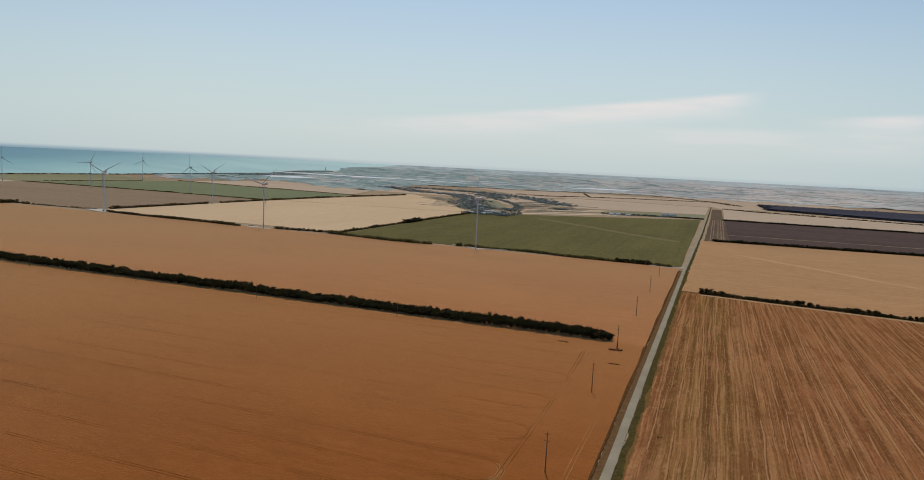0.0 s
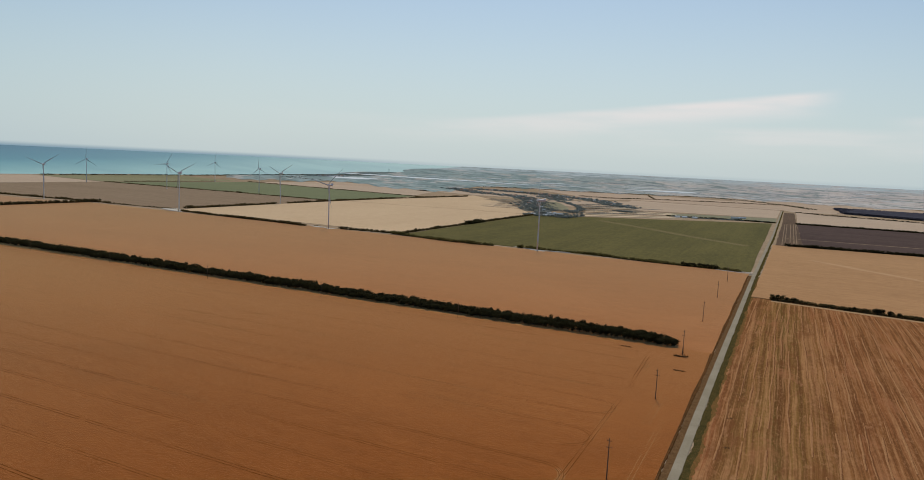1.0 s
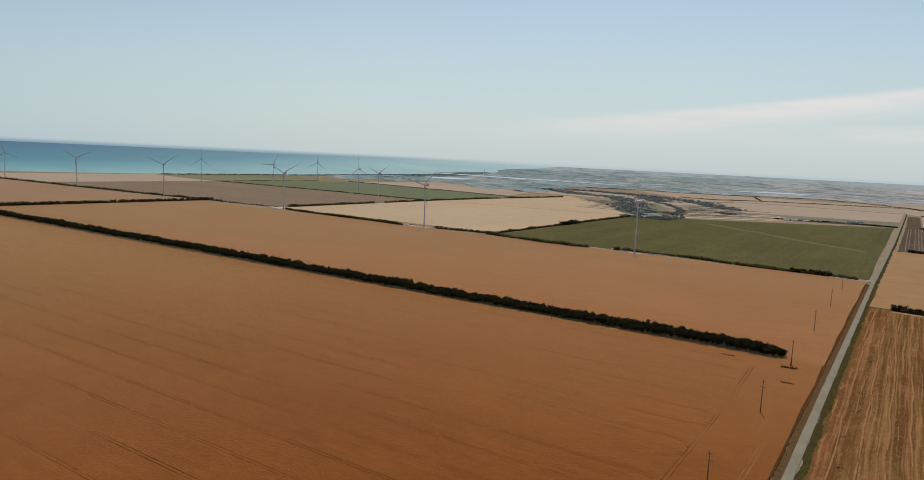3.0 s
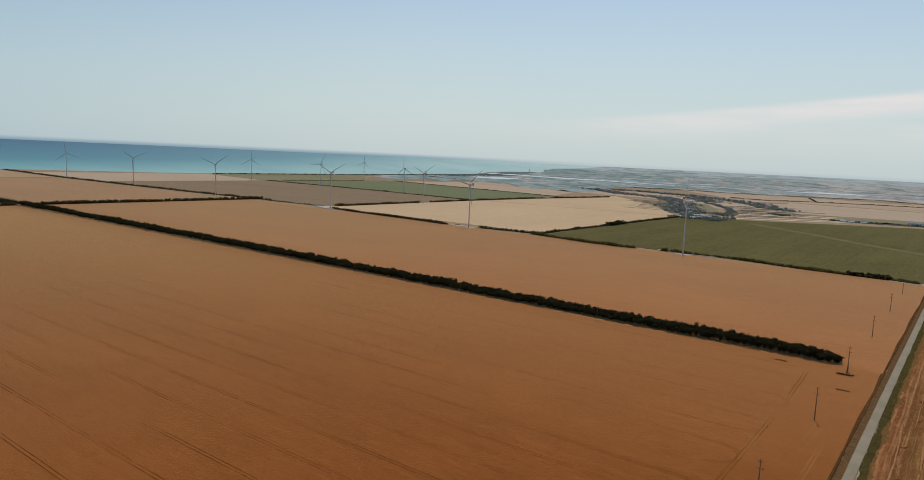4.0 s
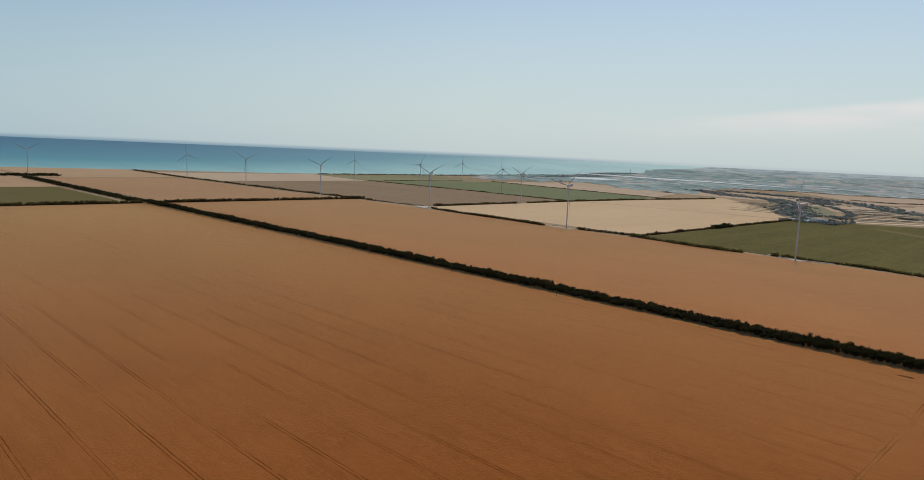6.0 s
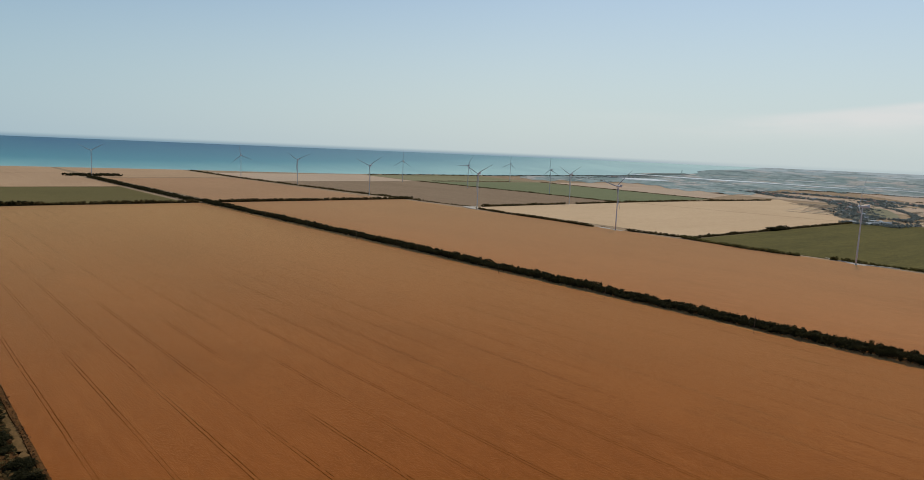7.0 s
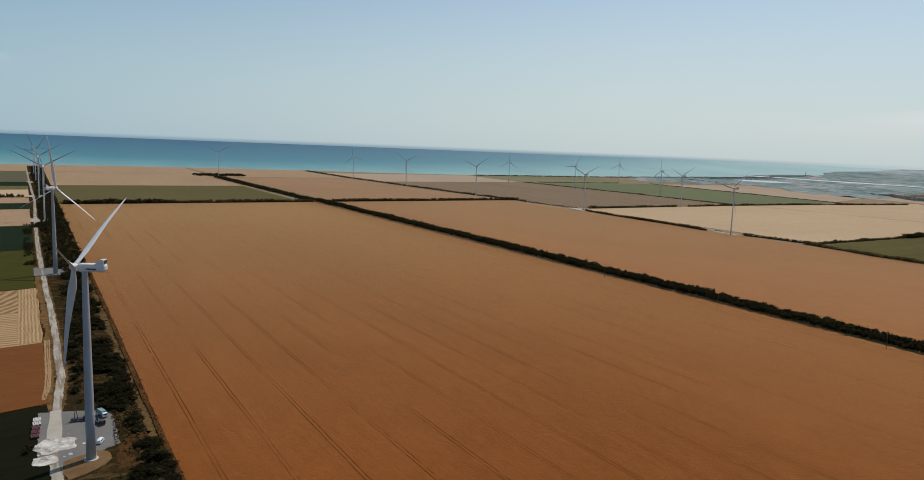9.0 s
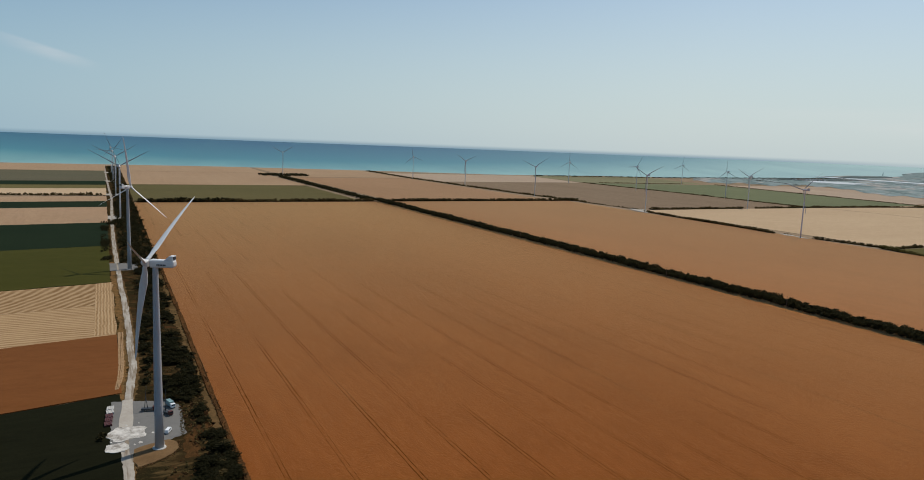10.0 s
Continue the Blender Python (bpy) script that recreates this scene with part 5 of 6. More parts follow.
def spinner_bm():
    bm = tube_bm([(-1.6, 1.5), (-0.6, 1.75), (0.5, 1.75), (1.3, 1.45), (1.9, 0.9), (2.2, 0.25)], 20)
    bmesh.ops.transform(bm, matrix=pose(0, 0, 0, 0, 90, 0), verts=bm.verts)
    return bm


def to_mesh(name, bm, mat):
    me = bpy.data.meshes.new(name)
    bm.to_mesh(me)
    bm.free()
    me.materials.append(mat)
    return me


def cooler_bm():
    """A raised hood at the nacelle's back, sloping up from the roof."""
    bm = box_bm(-9.2, -5.0, -1.7, 1.7, 1.9, 4.2, 0.15)
    for v in bm.verts:
        if v.co.z > 3:
            v.co.x = -9.2 + (v.co.x + 9.2) * 0.42
    return bm


TURBINE = {
    "foundation": to_mesh("foundation", tube_bm([(-0.4, 3.1), (0.62, 3.1), (0.75, 2.95), (0.75, 2.2)], 28), CONCRETE),
    "tower": to_mesh("tower", tube_bm([(0.3, 2.1), (22, 1.95), (52, 1.66), (86.2, 1.25), (88.8, 1.25)], 32), SHADED_PAINT),
    "flange": to_mesh("flange", tube_bm([(-0.12, 1.0), (-0.1, 1.03), (0.1, 1.03), (0.12, 1.0)], 32, False), SHADED_PAINT),
    "nacelle": to_mesh("nacelle", nacelle_bm(), LIT_PAINT),
    "cooler": to_mesh("cooler", cooler_bm(), LIT_PAINT),
    "radiator": to_mesh("radiator", box_bm(-9.34, -9.2, -1.35, 1.35, 2.35, 3.85, 0.03, 1), DARK_PAINT),
    "vane": to_mesh("vane", box_bm(-5.6, -5.5, -0.05, 0.05, 2.0, 3.6, 0.01), DARK_PAINT),
    "marking": to_mesh("marking", box_bm(-0.28, 0.28, -1.93, 1.93, -0.35, 0.35, 0.0), DARK_PAINT),
    "hub": to_mesh("hub", spinner_bm(), LIT_PAINT),
    "blade": to_mesh("blade", blade_bm(), LIT_PAINT),
    # far towers take the lighter copy for haze, far blades the darker for backlight
    "slim_tower": to_mesh("tower", tube_bm([(0.3, 1.3), (22, 1.2), (52, 1.0), (86.2, 0.78), (88.8, 0.78)], 24), LIT_PAINT),
    "slim_blade": to_mesh("blade", blade_bm(0.6, 62.0), SHADED_PAINT),
    "door": to_mesh("door", box_bm(-0.5, 0.5, -0.08, 0.08, 0.0, 2.2, 0.03), DARK_PAINT),
    "steps": to_mesh("steps", box_bm(-0.7, 0.7, -1.4, 0.1, -1.5, 0.0, 0.04), CONCRETE),
}
WIND = 168.0


def turbine(x, y, phase, label, near=False, wind=WIND, tilt=5.7, flex=(0, 0, 0), reach=1.0):
    px, py, pz = bend(x, y, 0.0)
    s = math.hypot(px, py) / math.hypot(x, y)
    ob = new("wind_turbine")
    ob.matrix_basis = pose(px, py, pz, 0, 0, wind) @ Matrix.Diagonal((s, s, s, 1))
    shared("foundation", TURBINE["foundation"], ob, label="round concrete foundation")
    tower = shared("tower", TURBINE["tower" if near else "slim_tower"], ob)
    if near:
        for z, rad in ((22, 1.95), (52, 1.66)):
            shared("flange", TURBINE["flange"], tower, pose(0, 0, z) @ Matrix.Diagonal((rad, rad, 1, 1)))
        shared("door", TURBINE["door"], tower, pose(0, -2.08, 1.9))
        shared("steps", TURBINE["steps"], tower, pose(0, -2.25, 1.85), "concrete entrance steps")
    nac = shared("nacelle", TURBINE["nacelle"], ob, pose(0, 0, HUB_Z))
    shared("cooler", TURBINE["cooler"], nac, label="pale cooler hood on the nacelle roof")
    if near:
        shared("radiator", TURBINE["radiator"], nac, label="dark radiator face")
    if near:
        shared("vane", TURBINE["vane"], nac)
        for k in range(6):
            shared("marking", TURBINE["marking"], nac, pose(-5.6 + 0.75 * k, 0, -0.1), "dark bar of unreadable lettering")
    hub = shared("hub", TURBINE["hub"], ob, pose(4.6, 0, HUB_Z + 0.3, 0, -tilt, 0))
    for k in range(3):
        shared("blade", TURBINE["blade" if near else "slim_blade"], hub, pose(0, 0, 0, phase - 90 + 120 * k, 0, 0) @ pose(0, 0, 0, 0, flex[k], 0) @ Matrix.Diagonal((1, 1, reach, 1)))
    return tagged(ob, label, "wind turbine", "wind turbines")


NEAR_WORDS = "pale grey three-bladed wind turbine on a gravel pad"
ROW_WORDS = "pale grey wind turbine in the row along the dirt lane"
FAR_WORDS = "slim grey wind turbine among distant fields"
turbine(-338, 26, 145, NEAR_WORDS, True, 238.0, 13.0, (6, 1, -11))
turbine(-820, 28, 94, ROW_WORDS, True, 134.0, 10.0, reach=1.12)
for x, phase in ((-1315, 30), (-1800, 28), (-2285, 5), (-2760, 70)):
    turbine(x, 29, phase, ROW_WORDS, reach=1.15)
for x, y, phase in ((-2744, 632, 28), (-2630, 1140, 80), (-2212, 1166, 34), (-1763, 1172, 24), (-1322, 1216, 30), (-838, 1158, 15),
                    (-2440, 1790, 92), (-2035, 1812, 117), (-1696, 1915, 84), (-1345, 1612, 27), (-2450, 2460, 96)):
    turbine(x, y, phase, FAR_WORDS)

turbine(-383, 1152, 100, FAR_WORDS, wind=207.0)

# ---- gravel pads ----
PAD = road_material("pad_gravel", (0.145, 0.14, 0.132), (0.18, 0.172, 0.16), (0.11, 0.105, 0.097))


def slab(name, outline, height, mat, label, category):
    """A low flat-topped layer of gravel with a sloping, uneven rim."""
    rnd = random.Random(name + label)
    cx, cy = sum(p[0] for p in outline) / len(outline), sum(p[1] for p in outline) / len(outline)
    rim = []
    for (x0, y0), (x1, y1) in zip(outline, outline[1:] + outline[:1]):
        n = max(1, int(math.hypot(x1 - x0, y1 - y0) / 1.8))
        for i in range(n):
            rim.append((x0 + (x1 - x0) * i / n + rnd.uniform(-0.45, 0.45), y0 + (y1 - y0) * i / n + rnd.uniform(-0.45, 0.45)))
    n = len(rim)
    top = [(x, y, height) for x, y in rim]
    low = [(cx + (x - cx) * 1.03, cy + (y - cy) * 1.03, -0.1) for x, y in rim]
    faces = [(2 * n, i, (i + 1) % n) for i in range(n)] + [(i, n + i, n + (i + 1) % n, (i + 1) % n) for i in range(n)]
    me = mesh_of(name, top + low + [(cx, cy, height)], faces, mat)
    if me.polygons[0].normal.z < 0:
        me.flip_normals()
    return tagged(new(name, me), label, category, kind="structure")


slab("pad", [(-345, 5), (-409, 6), (-400, 36), (-388, 40), (-351, 39), (-346, 30), (-336, 14)], 0.36, PAD, "grey gravel crane pad below the turbine", "gravel pad")
slab("soil", [(-346, 31), (-344, 22), (-341, 15.5), (-327, 14.5), (-320.5, 16), (-323.5, 23), (-329, 30.5), (-335, 34.5), (-342, 34)], 0.40, road_material("sandy_soil", (0.125, 0.072, 0.033), (0.20, 0.122, 0.060), (0.072, 0.042, 0.019)),
     "sandy bare soil round the tower's foot", "bare soil")
hedge([(-343, 35), (-334, 35), (-327, 30.5), (-321.5, 22), (-318.5, 16)], 0.9, 0.9, 0.4, 0.9, "dry rusty weeds round the bare soil", RUSTY, 0.1, category="weeds", name="weeds")
hedge([(-340, 19), (-333, 18), (-325, 19)], 0.8, 2.2, 0.25, 0.55, "thin dry tufts on the bare soil", LEAF_DRY, 0.3, category="weeds", name="weeds")
hedge([(-347, 37.5), (-370, 39), (-390, 40.5), (-401, 37)], 1.0, 0.8, 0.5, 1.1, "low weeds along the gravel pad", LEAF_MIX, 0.15, category="weeds", name="weeds")
SPREAD = verge_material("spread_chalk", (0.60, 0.565, 0.515), (0.24, 0.215, 0.185), (0.66, 0.63, 0.58), 0.16)


def heap(cx, cy, rx, ry, words):
    """Crushed stone tipped and driven flat: a rounded patch with a lobed rim."""
    rim = []
    for i in range(26):
        a = math.tau * i / 26
        k = 1 + 0.16 * noise.noise(Vector((cx + 1.3 * math.cos(a), cy + 1.3 * math.sin(a), 2.0))) + 0.08 * math.sin(5 * a + cx)
        rim.append((cx + rx * k * math.copysign(abs(math.cos(a)) ** 0.75, math.cos(a)), cy + ry * k * math.copysign(abs(math.sin(a)) ** 0.75, math.sin(a))))
    slab("chalk", rim, 0.46, SPREAD, words, "crushed stone")


heap(-361, 12.6, 8.4, 9.2, "spread white crushed stone")
heap(-345.2, 7.9, 5.2, 5.0, "smaller patch of white crushed stone")
for cx, cy, q in ((-371.5, 12.5, 1.3), (-347.6, 18.2, 1.5), (-357.5, 24.4, 1.2), (-346.0, 15.6, 0.9), (-363.5, 2.6, 0.8), (-352.2, 5.4, 0.9), (-372.6, 18.4, 0.8)):
    slab("chalk", [(cx + q * math.cos(a * 0.785), cy + 0.8 * q * math.sin(a * 0.785)) for a in range(8)], 0.44, SPREAD, "small splash of white crushed stone", "crushed stone")
ribbon("path", [(-409, 14.5), (-395, 14), (-380, 13), (-368, 12.5)], 6.5, 0.42, DIRT, "pale wheel-worn way across the pad", "path", wobble=1.6)
for x in (-822, -1315, -1800, -2285, -2760):
    slab("pad", [(x - 40, 6), (x - 36, 37), (x + 8, 36), (x + 7, 6)], 0.36, PAD if x == -822 else DIRT, "pale gravel pad in the turbine row", "gravel pad")
slab("pad", [(-1377, 1212), (-1340, 1196), (-1307, 1186), (-1288, 1190), (-1295, 1212), (-1340, 1232), (-1364, 1244)], 0.95, DIRT, "white stony access pad at a turbine", "gravel pad")
slab("pad", [(-52, 1161), (-44, 1157.5), (-30, 1158.5), (-30, 1164), (-44, 1163)], 0.40, DIRT, "pale stony turning off the gravel road", "gravel pad")
slab("pad", [(-894, 1170), (-872, 1162), (-858, 1164), (-862, 1175), (-890, 1180)], 0.95, DIRT, "white stony access pad in a hedge gap", "gravel pad")
for x, y in ((-887, 1176), (-881, 1177.5), (-874, 1179)):
    hedge([(x - 1, y), (x + 1, y)], 1.0, 1.0, 2.5, 3.6, "small dark bush on the stony pad", LEAF, 0.0, category="bush", name="bush")
for x, y in ((-840, 1160), (-383, 1152)):
    slab("pad", [(x - 16, y + 10), (x + 14, y + 8), (x + 12, y - 1), (x - 14, y + 3)], 0.9, DIRT, "pale stony access pad at a turbine", "gravel pad")
ribbon("path", [(-330, 1176), (-383, 1164), (-440, 1184)], 3, 0.85, DIRT, "pale field path at the wheat's edge", "path", wobble=1.2)
ribbon("path", [(-30, 1142), (-62, 1148), (-84, 1153)], 4, 0.85, DIRT, "pale field entrance beside the gravel road", "path", wobble=0.8)
ribbon("path", [(-60, 1600), (-180, 1700), (-297, 1821), (-483, 1989)], 26, 0.53, verge_material("worn_green", (0.138, 0.112, 0.055), (0.155, 0.126, 0.064), (0.090, 0.076, 0.034), 0.03),
       "worn track across the green crop", "path", wobble=2.0)
ribbon("path", [(60, 1430), (98, 1390), (193, 1293), (263, 1207), (310, 1165), (420, 1060)], 15, 0.63, TAN_WORN, "pale worn track across the tan grain", "path", wobble=4)
ribbon("path", [(14, 1900), (500, 1945), (1200, 2010)], 9, 0.26, BROWN, "paler track across ploughed soil", "path", wobble=2)


# ---- power line poles ----
def pole_meshes():
    post = tube_bm([(-0.3, 0.33), (0, 0.33), (21.5, 0.2)], 10)
    arm = box_bm(-1.9, 1.9, -0.1, 0.1, -0.1, 0.1, 0.02, 1)
    cup = tube_bm([(0.1, 0.07), (0.25, 0.13), (0.35, 0.07), (0.5, 0.11), (0.6, 0.03)], 8)
    brace = tube_bm([(-0.3, 0.2), (11.5, 0.13)], 8)
    return [to_mesh(n, b, m) for n, b, m in (("post", post, POLE), ("crossarm", arm, POLE), ("insulator", cup, DARK_PAINT), ("brace", brace, POLE))]


POST, ARM, CUP, BRACE = pole_meshes()


def power_pole(x, y, turn, strut=False, size=1.0):
    ob = new("power_pole")
    ob.matrix_basis = pose(x, y, 0.1, 0, 0, turn) @ Matrix.Diagonal((size, size, size, 1))
    shared("post", POST, ob)
    for z, w in ((19.9, 0.55), (16.6, 0.85)):
        arm = shared("crossarm", ARM, ob, pose(0, 0.3, z) @ Matrix.Diagonal((w, 1, 1, 1)))
        for sx in (-1.7, 1.7):
            shared("insulator", CUP, arm, pose(sx, 0, 0))
    if strut:
        for sgn in (1, -1):
            shared("brace", BRACE, ob, pose(0, 4.4 * sgn, 0, 21 * sgn, 0, 0))
    return tagged(ob, "weathered power pole with two crossarms" + (" and struts" if strut else " standing in wheat"), "power pole", "power poles")


for i, y in enumerate((190, 321, 456, 584, 731, 887, 1035)):
    power_pole(-58, y, 0, y == 584)
for x in (-268, -430, -592, -757, -915, -1075, -1240, -1400):
    power_pole(x, 590, 90, size=0.76)
for x, y in ((-58, 456), (-58, 321), (-58, 584), (-58, 731), (-268, 590), (-430, 590), (-592, 590), (-757, 590)):
    hedge([(x - 1.3, y - 1), (x + 1.3, y)], 0.5, 0.8, 0.6, 1.1, "tuft of unmown dry weeds at a pole's foot", RUSTY, 0.0, category="weeds", name="weeds")
for x, y in ((-105, 581), (-59, 576), (-54, 533)):
    hedge([(x - 4, y), (x + 5, y + 1)], 0.5, 1.2, 1.0, 2.0, "low heap of dry brown brush in the wheat", RUSTY, 0.0, category="brush", name="brush")


# ---- vehicles and goods on the pad ----
WHITE_CAR = plain("white_car_paint", (0.72, 0.73, 0.74), (0.78, 0.79, 0.80), 0.25, 0.5)
TEAL = plain("teal_truck_box", (0.17, 0.27, 0.28), (0.21, 0.32, 0.33), 0.5, 0.4)
DARK_RED = plain("dark_red_paint", (0.07, 0.02, 0.017), (0.10, 0.03, 0.024), 0.5, 0.3)
GLASS = plain("dark_window_glass", (0.015, 0.02, 0.025), (0.02, 0.027, 0.033), 0.08, 0.6)
RUBBER = plain("tyre_rubber", (0.02, 0.02, 0.02), (0.03, 0.03, 0.03), 0.9, 0.2)


def wheel_on(ob, x, y, rad=0.35):
    bm = tube_bm([(-0.12, rad * 0.7), (-0.1, rad), (0.1, rad), (0.12, rad * 0.7)], 18)
    bmesh.ops.transform(bm, matrix=pose(0, 0, 0, 90, 0, 0), verts=bm.verts)
    w = part("wheel", bm, RUBBER, ob, "black tyre", pose(x, y, rad))
    bm = tube_bm([(-0.14, rad * 0.5), (0.14, rad * 0.5)], 12)
    bmesh.ops.transform(bm, matrix=pose(0, 0, 0, 90, 0, 0), verts=bm.verts)
    part("rim", bm, CONCRETE, w)


def van(x, y, turn):
    ob = new("van")
    ob.matrix_basis = pose(x, y, 0.37, 0, 0, turn)
    bm = box_bm(-2.6, 2.6, -0.98, 0.98, 0.35, 2.2, 0.22, 3)
    for v in bm.verts:
        if v.co.x > 1.2 and v.co.z > 1.2:
            v.co.x -= (v.co.z - 1.2) * 0.9
        if v.co.z > 1.3:
            v.co.y *= 0.9
    part("body", bm, WHITE_CAR, ob)
    part("windscreen", box_bm(-0.04, 0.04, -0.8, 0.8, -0.45, 0.45, 0.02), GLASS, ob, "dark windscreen", pose(1.72, 0, 1.72, 0, -42, 0))
    for sy in (-0.96, 0.96):
        part("side_window", box_bm(-1.9, 1.1, -0.02, 0.02, -0.28, 0.28, 0.01), GLASS, ob, "dark side window", pose(0, sy, 1.62, 4 if sy < 0 else -4, 0, 0))
    for wx in (-1.6, 1.6):
        for wy in (-0.92, 0.92):
            wheel_on(ob, wx, wy)
    return tagged(ob, "white van parked on the gravel pad", "van")


def truck(x, y, turn, mat, words, mast=False):
    ob = new("truck")
    ob.matrix_basis = pose(x, y, 0.37, 0, 0, turn)
    part("chassis", box_bm(-3.6, 3.6, -0.5, 0.5, 0.6, 0.95, 0.04), DARK_PAINT, ob)
    cab = part("cab", box_bm(2.0, 3.9, -1.15, 1.15, 0.7, 2.7, 0.2, 2), DARK_RED if mast else WHITE_CAR, ob)
    part("windscreen", box_bm(3.88, 3.93, -0.95, 0.95, 1.7, 2.4, 0.01), GLASS, cab, "dark windscreen")
    part("bed" if mast else "cargo_box", box_bm(-3.7, 1.8, -1.2, 1.2, 0.95, 1.7 if mast else 3.4, 0.06), DARK_PAINT if mast else mat, ob)
    if mast:
        part("boom", tube_bm([(1.5, 0.22), (1.6, 0.2), (9.5, 0.13), (13.5, 0.08)], 10), DARK_PAINT, ob, "tall thin boom", pose(-2.2, 0.2, 0, 0, 5, 0))
        part("boom", tube_bm([(1.5, 0.2), (8.5, 0.1)], 10), DARK_PAINT, ob, "shorter boom", pose(-0.2, -0.4, 0, 0, -8, 0))
    for wx in (-2.6, -1.5, 2.9):
        for wy in (-1.0, 1.0):
            wheel_on(ob, wx, wy, 0.5)
    return tagged(ob, words, "truck")


van(-355, 31.2, 155)
truck(-388, 24, 80, DARK_RED, "dark red work truck with a tall raised boom", True)
truck(-379.5, 32.5, 30, DARK_PAINT, "dark truck with a low load", True)
truck(-390, 35.0, 18, TEAL, "truck with a pale teal cargo box")


def crate_stack(x, y, turn, mat, words):
    ob = new("pallet_stack")
    ob.matrix_basis = pose(x, y, 0.36, 0, 0, turn)
    for i in range(4):
        part("plank", box_bm(-2.4, 2.4, -0.45 + i * 0.9 - 1.35, 0.35 + i * 0.9 - 1.35, 0.15, 0.9 + 0.2 * (i % 2), 0.04, 1), mat, ob)
    for sx in (-1.9, 1.9):
        part("runner", box_bm(sx - 0.12, sx + 0.12, -1.9, 1.8, 0.0, 0.15, 0.01, 1), POLE, ob)
    return tagged(ob, words, "pallets", "goods beside the pad")


for x, y, turn, red in ((-375.5, 4.4, 3, True), (-381, 4.7, -2, True), (-386.5, 5.0, 2, True), (-392, 5.4, 4, False), (-397.5, 5.6, -3, False)):
    crate_stack(x, y, turn, DARK_RED if red else CONCRETE, "stack of dark red planks on runners" if red else "stack of pale planks on runners")


# ---- the village ----
ROOFS = [plain("slate_roof", (0.20, 0.22, 0.24), (0.26, 0.28, 0.30), 0.8, 0.2), plain("tile_roof", (0.26, 0.13, 0.09), (0.32, 0.17, 0.12), 0.8, 0.2),
         plain("pale_metal_roof", (0.21, 0.25, 0.28), (0.27, 0.31, 0.34), 0.6, 0.3)]
LIME = plain("limewashed_wall", (0.62, 0.58, 0.52), (0.70, 0.67, 0.62), 0.9, 0.1)


def house_meshes(length, width, eaves, rise, roof):
    wall = bmesh.new()
    a, b = length / 2, width / 2
    pts = [(-a, -b, -0.3), (a, -b, -0.3), (a, b, -0.3), (-a, b, -0.3), (-a, -b, eaves), (a, -b, eaves), (a, b, eaves), (-a, b, eaves), (-a, 0, eaves + rise), (a, 0, eaves + rise)]
    v = [wall.verts.new(p) for p in pts]
    for f in ((0, 1, 5, 4), (2, 3, 7, 6), (1, 2, 6, 9, 5), (3, 0, 4, 8, 7)):
        wall.faces.new([v[i] for i in f])
    top = bmesh.new()
    o, t = 0.5, 0.25
    for sgn in (1, -1):
        q = [top.verts.new(p) for p in ((-a - o, sgn * (b + o), eaves - o * rise / b + 0.05), (a + o, sgn * (b + o), eaves - o * rise / b + 0.05), (a + o, 0, eaves + rise + 0.05), (-a - o, 0, eaves + rise + 0.05))]
        r = [top.verts.new((p.co.x, p.co.y, p.co.z + t)) for p in q]
        for f in ((q[0], q[1], q[2], q[3]), (r[3], r[2], r[1], r[0]), (q[0], q[3], r[3], r[0]), (q[1], q[0], r[0], r[1]), (q[2], q[1], r[1], r[2]), (q[3], q[2], r[2], r[3])):
            top.faces.new(f)
    bmesh.ops.recalc_face_normals(top, faces=top.faces[:])
    bmesh.ops.recalc_face_normals(wall, faces=wall.faces[:])
    return to_mesh("wall", wall, LIME), to_mesh("roof", top, roof)


HOUSES = [house_meshes(11, 8, 3, 2.6, ROOFS[0]), house_meshes(13, 8.5, 3.2, 2.8, ROOFS[1]), house_meshes(9, 7, 2.8, 2.4, ROOFS[2])]
SHEDS = [house_meshes(34, 12, 4.2, 3.0, ROOFS[2]), house_meshes(28, 11, 4.2, 2.8, ROOFS[0]), house_meshes(17, 9, 3.4, 2.6, ROOFS[2]), house_meshes(20, 10, 4.0, 2.8, ROOFS[0])]
CHIMNEY = to_mesh("chimney", box_bm(-0.4, 0.4, -0.4, 0.4, -1.2, 1.2, 0.03, 1), CONCRETE)


def house(x, y, turn, kind, label, category="house", name="house", group="village houses", chimney=True):
    ob = new(name)
    px, py, pz = bend(x, y, 0.1)
    ob.matrix_basis = pose(px, py, pz, 0, 0, turn)
    shared("wall", kind[0], ob, label="limewashed wall")
    roof = shared("roof", kind[1], ob)
    if chimney:
        shared("chimney", CHIMNEY, roof, pose(2.0, 0.8, 5.6))
    return tagged(ob, label, category, group)


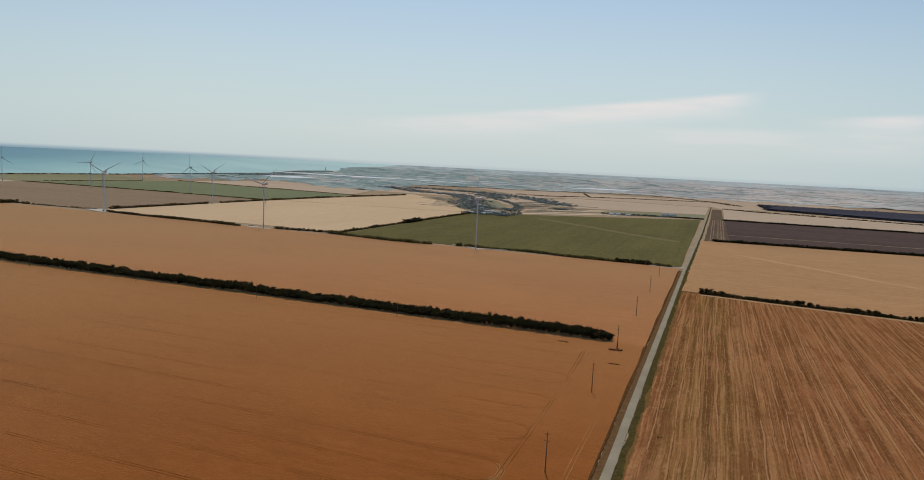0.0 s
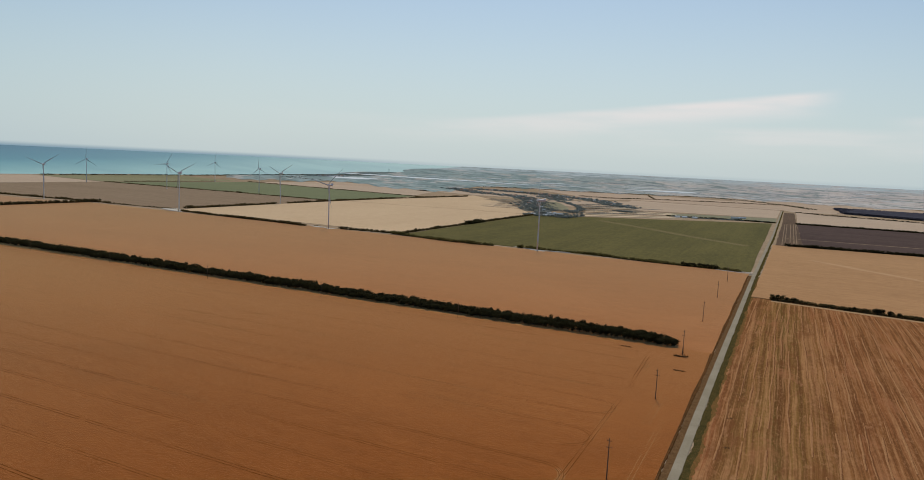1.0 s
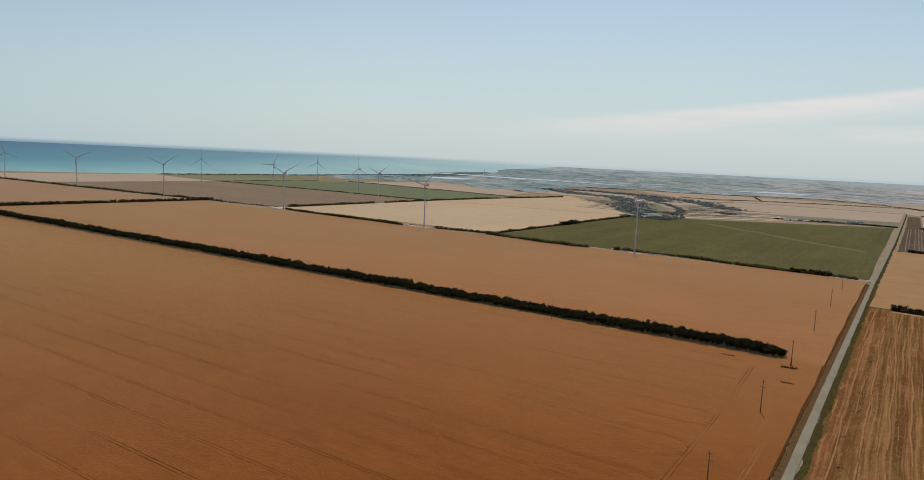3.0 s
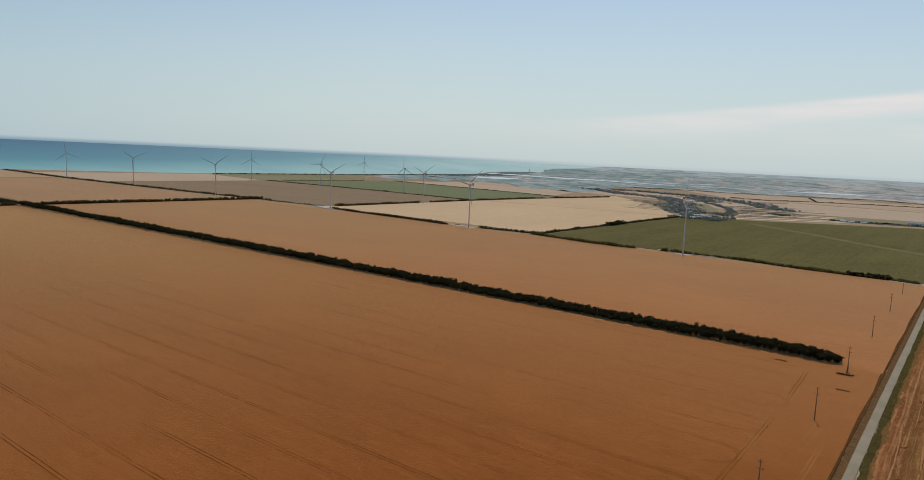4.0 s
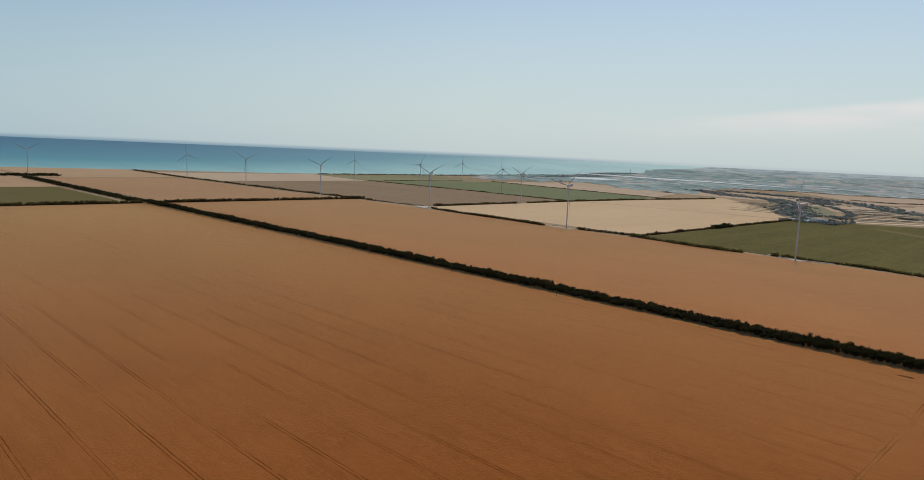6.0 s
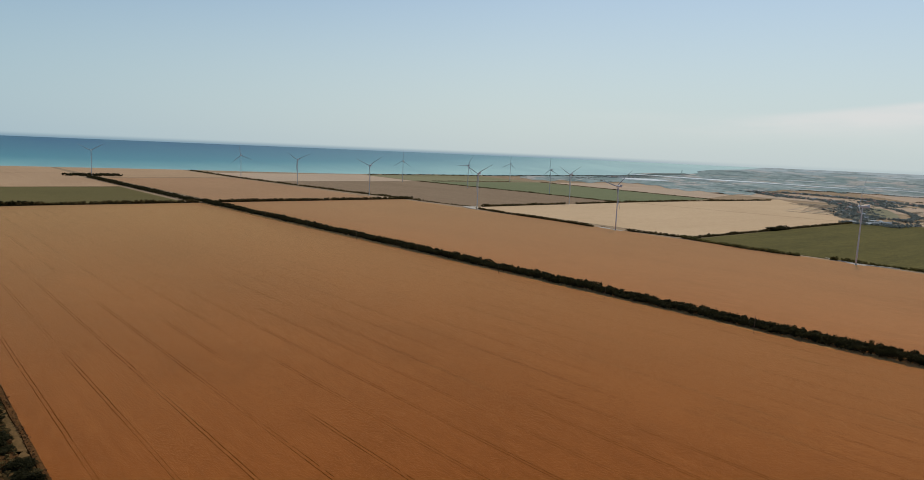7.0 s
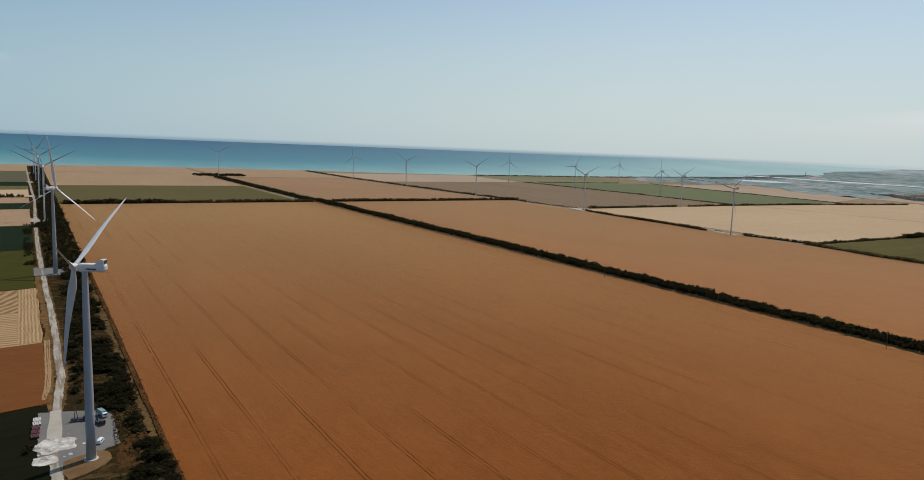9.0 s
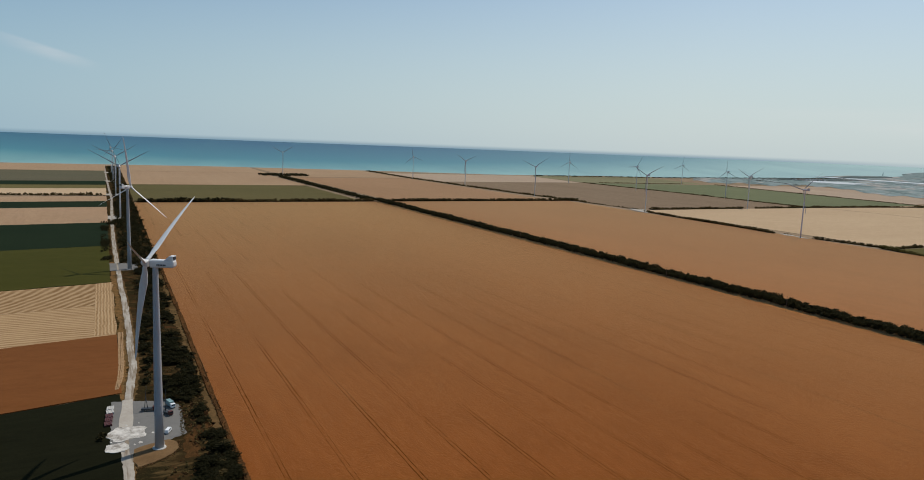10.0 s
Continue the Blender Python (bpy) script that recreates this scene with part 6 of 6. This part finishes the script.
town = random.Random(77)
HOUSE_WORDS = ("small limewashed house with a slate roof", "small limewashed house with a red tile roof", "small limewashed cottage with a pale metal roof")
STREETS = (((-730, 2160), (-870, 2500)), ((-870, 2500), (-940, 2740)), ((-940, 2740), (-1180, 3120)), ((-1180, 3120), (-1340, 3130)), ((-1340, 3130), (-1700, 3480)),
           ((-560, 2760), (-790, 3160)), ((-790, 3160), (-985, 3370)), ((-985, 3370), (-1310, 3550)), ((-1310, 3550), (-1600, 3590)), ((-900, 2980), (-1100, 3330)))
village_trees = []
for (x0, y0), (x1, y1) in STREETS:
    n = int(math.hypot(x1 - x0, y1 - y0) / 34)
    ang = math.degrees(math.atan2(y1 - y0, x1 - x0))
    for i in range(n):
        for side in (-1, 1):
            t = (i + town.uniform(0.2, 0.8)) / n
            off = side * town.uniform(14, 26)
            x = x0 + (x1 - x0) * t - math.sin(radians(ang)) * off
            y = y0 + (y1 - y0) * t + math.cos(radians(ang)) * off
            for _ in range(7):
                village_trees.append((x + town.gauss(0, 22), y + town.gauss(0, 36), town.uniform(3.0, 7.0), town.uniform(10, 20)))
            if town.random() < 0.5:
                k = town.randrange(3)
                house(x, y, ang + town.choice((0, 90)) + town.uniform(-6, 6), HOUSES[k], HOUSE_WORDS[k])
GARDEN = verge_material("garden_ground", (0.115, 0.128, 0.114), (0.16, 0.155, 0.125), (0.085, 0.098, 0.09), 0.03)
for street in STREETS:
    ribbon("garden", list(street), 90, 0.62, GARDEN, "shaded garden ground between village trees", "garden", wobble=14)
# distant foliage: the haze in front of it is mixed into the leaf colour
HAZED_LEAF = leaf_material("hazed_village_foliage", (0.118, 0.142, 0.136), (0.190, 0.206, 0.190))
for _ in range(170):
    village_trees.append((town.uniform(-720, -560), town.uniform(1960, 2120), town.uniform(4, 8), town.uniform(7, 11)))
grove("village_trees", village_trees, HAZED_LEAF, "hazy blue-green trees and gardens of the village", "trees")
for x, y, turn, k in ((-645, 1990, 8, 2), (-640, 2010, 8, 3), (-690, 2002, 12, 2), (-630, 2060, 5, 1), (-652, 2085, 100, 0), (-672, 2092, 12, 2), (-322, 2412, 14, 2), (-300, 2417, 14, 2), (-268, 2424, 14, 2), (-155, 2584, 10, 3), (-140, 2600, 60, 2), (-128, 2612, 14, 3)):
    house(x, y, turn, SHEDS[k], ("long" if k < 2 else "small") + " farm shed with a " + ("pale metal" if k % 2 == 0 else "slate") + " roof", "shed", "farm_shed", "farm sheds", False)
F("yard", ((-720, 1985), (-560, 2030), (-560, 2110), (-700, 2080)), 0.2, PAD, "grey stony farm yard", "farm yard")
slab("field", [(-806, 2340), (-700, 2330), (-706, 2430), (-748, 2540), (-800, 2660), (-850, 2770), (-890, 2830), (-916, 2800), (-905, 2720), (-856, 2560)], 1.0, FALLOW,
     "grey-olive fallow with a rounded end beside the village", "fallow")
hedge([(-640, 2240), (-655, 2420), (-715, 2580), (-830, 2810), (-890, 2880)], 6, 8, 5, 10, "trees round the fallow", HAZED_LEAF, 0.0, category="tree line")
hedge([(-800, 2300), (-640, 2230), (-600, 2200)], 5, 12, 6, 10, "dark trees beside the farm sheds", HAZED_LEAF, 0.0, category="tree line")
# a hamlet and a lighthouse at the shore
shore = random.Random(90)
for i in range(16):
    k = shore.randrange(3)
    t = shore.random()
    house(-3050 + 95 * t + shore.uniform(-14, 14), 4010 + 240 * t + shore.uniform(-25, 25), shore.uniform(0, 180), HOUSES[k], HOUSE_WORDS[k] + " near the shore", group="shore houses")
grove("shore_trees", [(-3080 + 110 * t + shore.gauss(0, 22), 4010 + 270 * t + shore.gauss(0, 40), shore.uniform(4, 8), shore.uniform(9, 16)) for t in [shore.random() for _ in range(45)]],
      HAZED_LEAF, "hazy blue-green trees round the shore hamlet", "trees")


def lighthouse(x, y):
    px, py, pz = bend(x, y, 4.5)
    k = math.hypot(px, py) / math.hypot(x, y)
    ob = new("lighthouse")
    ob.matrix_basis = pose(px, py, pz) @ Matrix.Diagonal((0.6 * k, 0.6 * k, 0.6 * k, 1))
    part("tower", tube_bm([(-9, 5.2), (1.5, 5.0), (20, 3.9), (40, 3.3), (40.6, 4.4), (41.4, 4.4)], 20), DARK_PAINT, ob)
    lantern = part("lantern", tube_bm([(41.4, 2.3), (45.5, 2.3)], 12), GLASS, ob, "dark glazed lantern room")
    part("cap", tube_bm([(45.5, 2.7), (46.3, 2.2), (48.2, 0.3)], 12), DARK_PAINT, lantern)
    return tagged(ob, "slender dark lighthouse on the low cape", "lighthouse")


lighthouse(-4150, 6830)
EARTH = verge_material("dark_garden_earth", (0.075, 0.06, 0.046), (0.11, 0.085, 0.062), (0.055, 0.048, 0.038), 0.05)
PALE_STRIP = verge_material("pale_straw_strip", (0.50, 0.385, 0.26), (0.58, 0.46, 0.32), (0.42, 0.31, 0.20), 0.03)
lots = random.Random(4)
STRIP_MATS = (EARTH, PALE_STRIP, GARDEN, FAR_TAN, EARTH, PALE_STRIP)
STRIP_WORDS = ("dark garden", "pale straw", "green garden", "tan grain", "dark garden", "pale straw")
for i in range(15):
    k = i / 14
    x0, y0, x1, y1 = -930 - 190 * k + lots.uniform(-50, 30), 2218 + 500 * k, -775 - 190 * k + lots.uniform(-10, 20), 2240 + 500 * k
    ribbon("garden", [(x0, y0), ((x0 + x1) / 2, (y0 + y1) / 2 + lots.uniform(-6, 6)), (x1, y1)], lots.uniform(8, 17), 0.9 + 0.01 * i, STRIP_MATS[i % 6], "narrow " + STRIP_WORDS[i % 6] + " strip at the village edge", "garden", wobble=3)
for i in range(20):
    k = i / 19
    x0, y0, x1, y1 = -590 - 190 * k + lots.uniform(-25, 15), 2215 + 600 * k, -350 - 215 * k + lots.uniform(-90, 60), 2420 + 570 * k
    ribbon("garden", [(x0, y0), ((x0 + x1) / 2, (y0 + y1) / 2 + lots.uniform(-6, 6)), (x1, y1)], lots.uniform(10, 22), 0.9 + 0.01 * i, STRIP_MATS[(i + 1) % 6],
           "narrow " + STRIP_WORDS[(i + 1) % 6] + " strip beyond the green crop", "garden", wobble=3)
    if i % 4 == 2:
        hedge([(x0 + 40, y0 + 34), ((x0 + x1) / 2, (y0 + y1) / 2)], 9, 5, 3, 6, "low trees between garden strips", HAZED_LEAF, 0.3, category="tree line")
ribbon("garden", [(-600, 2105), (-450, 2250), (-338, 2355), (-300, 2385)], 24, 0.95, PALE_STRIP, "pale straw strip along the green crop", "garden", wobble=3)
hedge([(-345, 2424), (-220, 2448), (-45, 2526)], 4, 6, 4, 7, "dark hedge with white sheds behind the green crop", HAZED_LEAF, 0.0, category="tree line")
hedge([(-545, 2500), (-490, 2475)], 3, 14, 7, 11, "dark clump of trees among the strips", HAZED_LEAF, 0.0, category="tree clump")
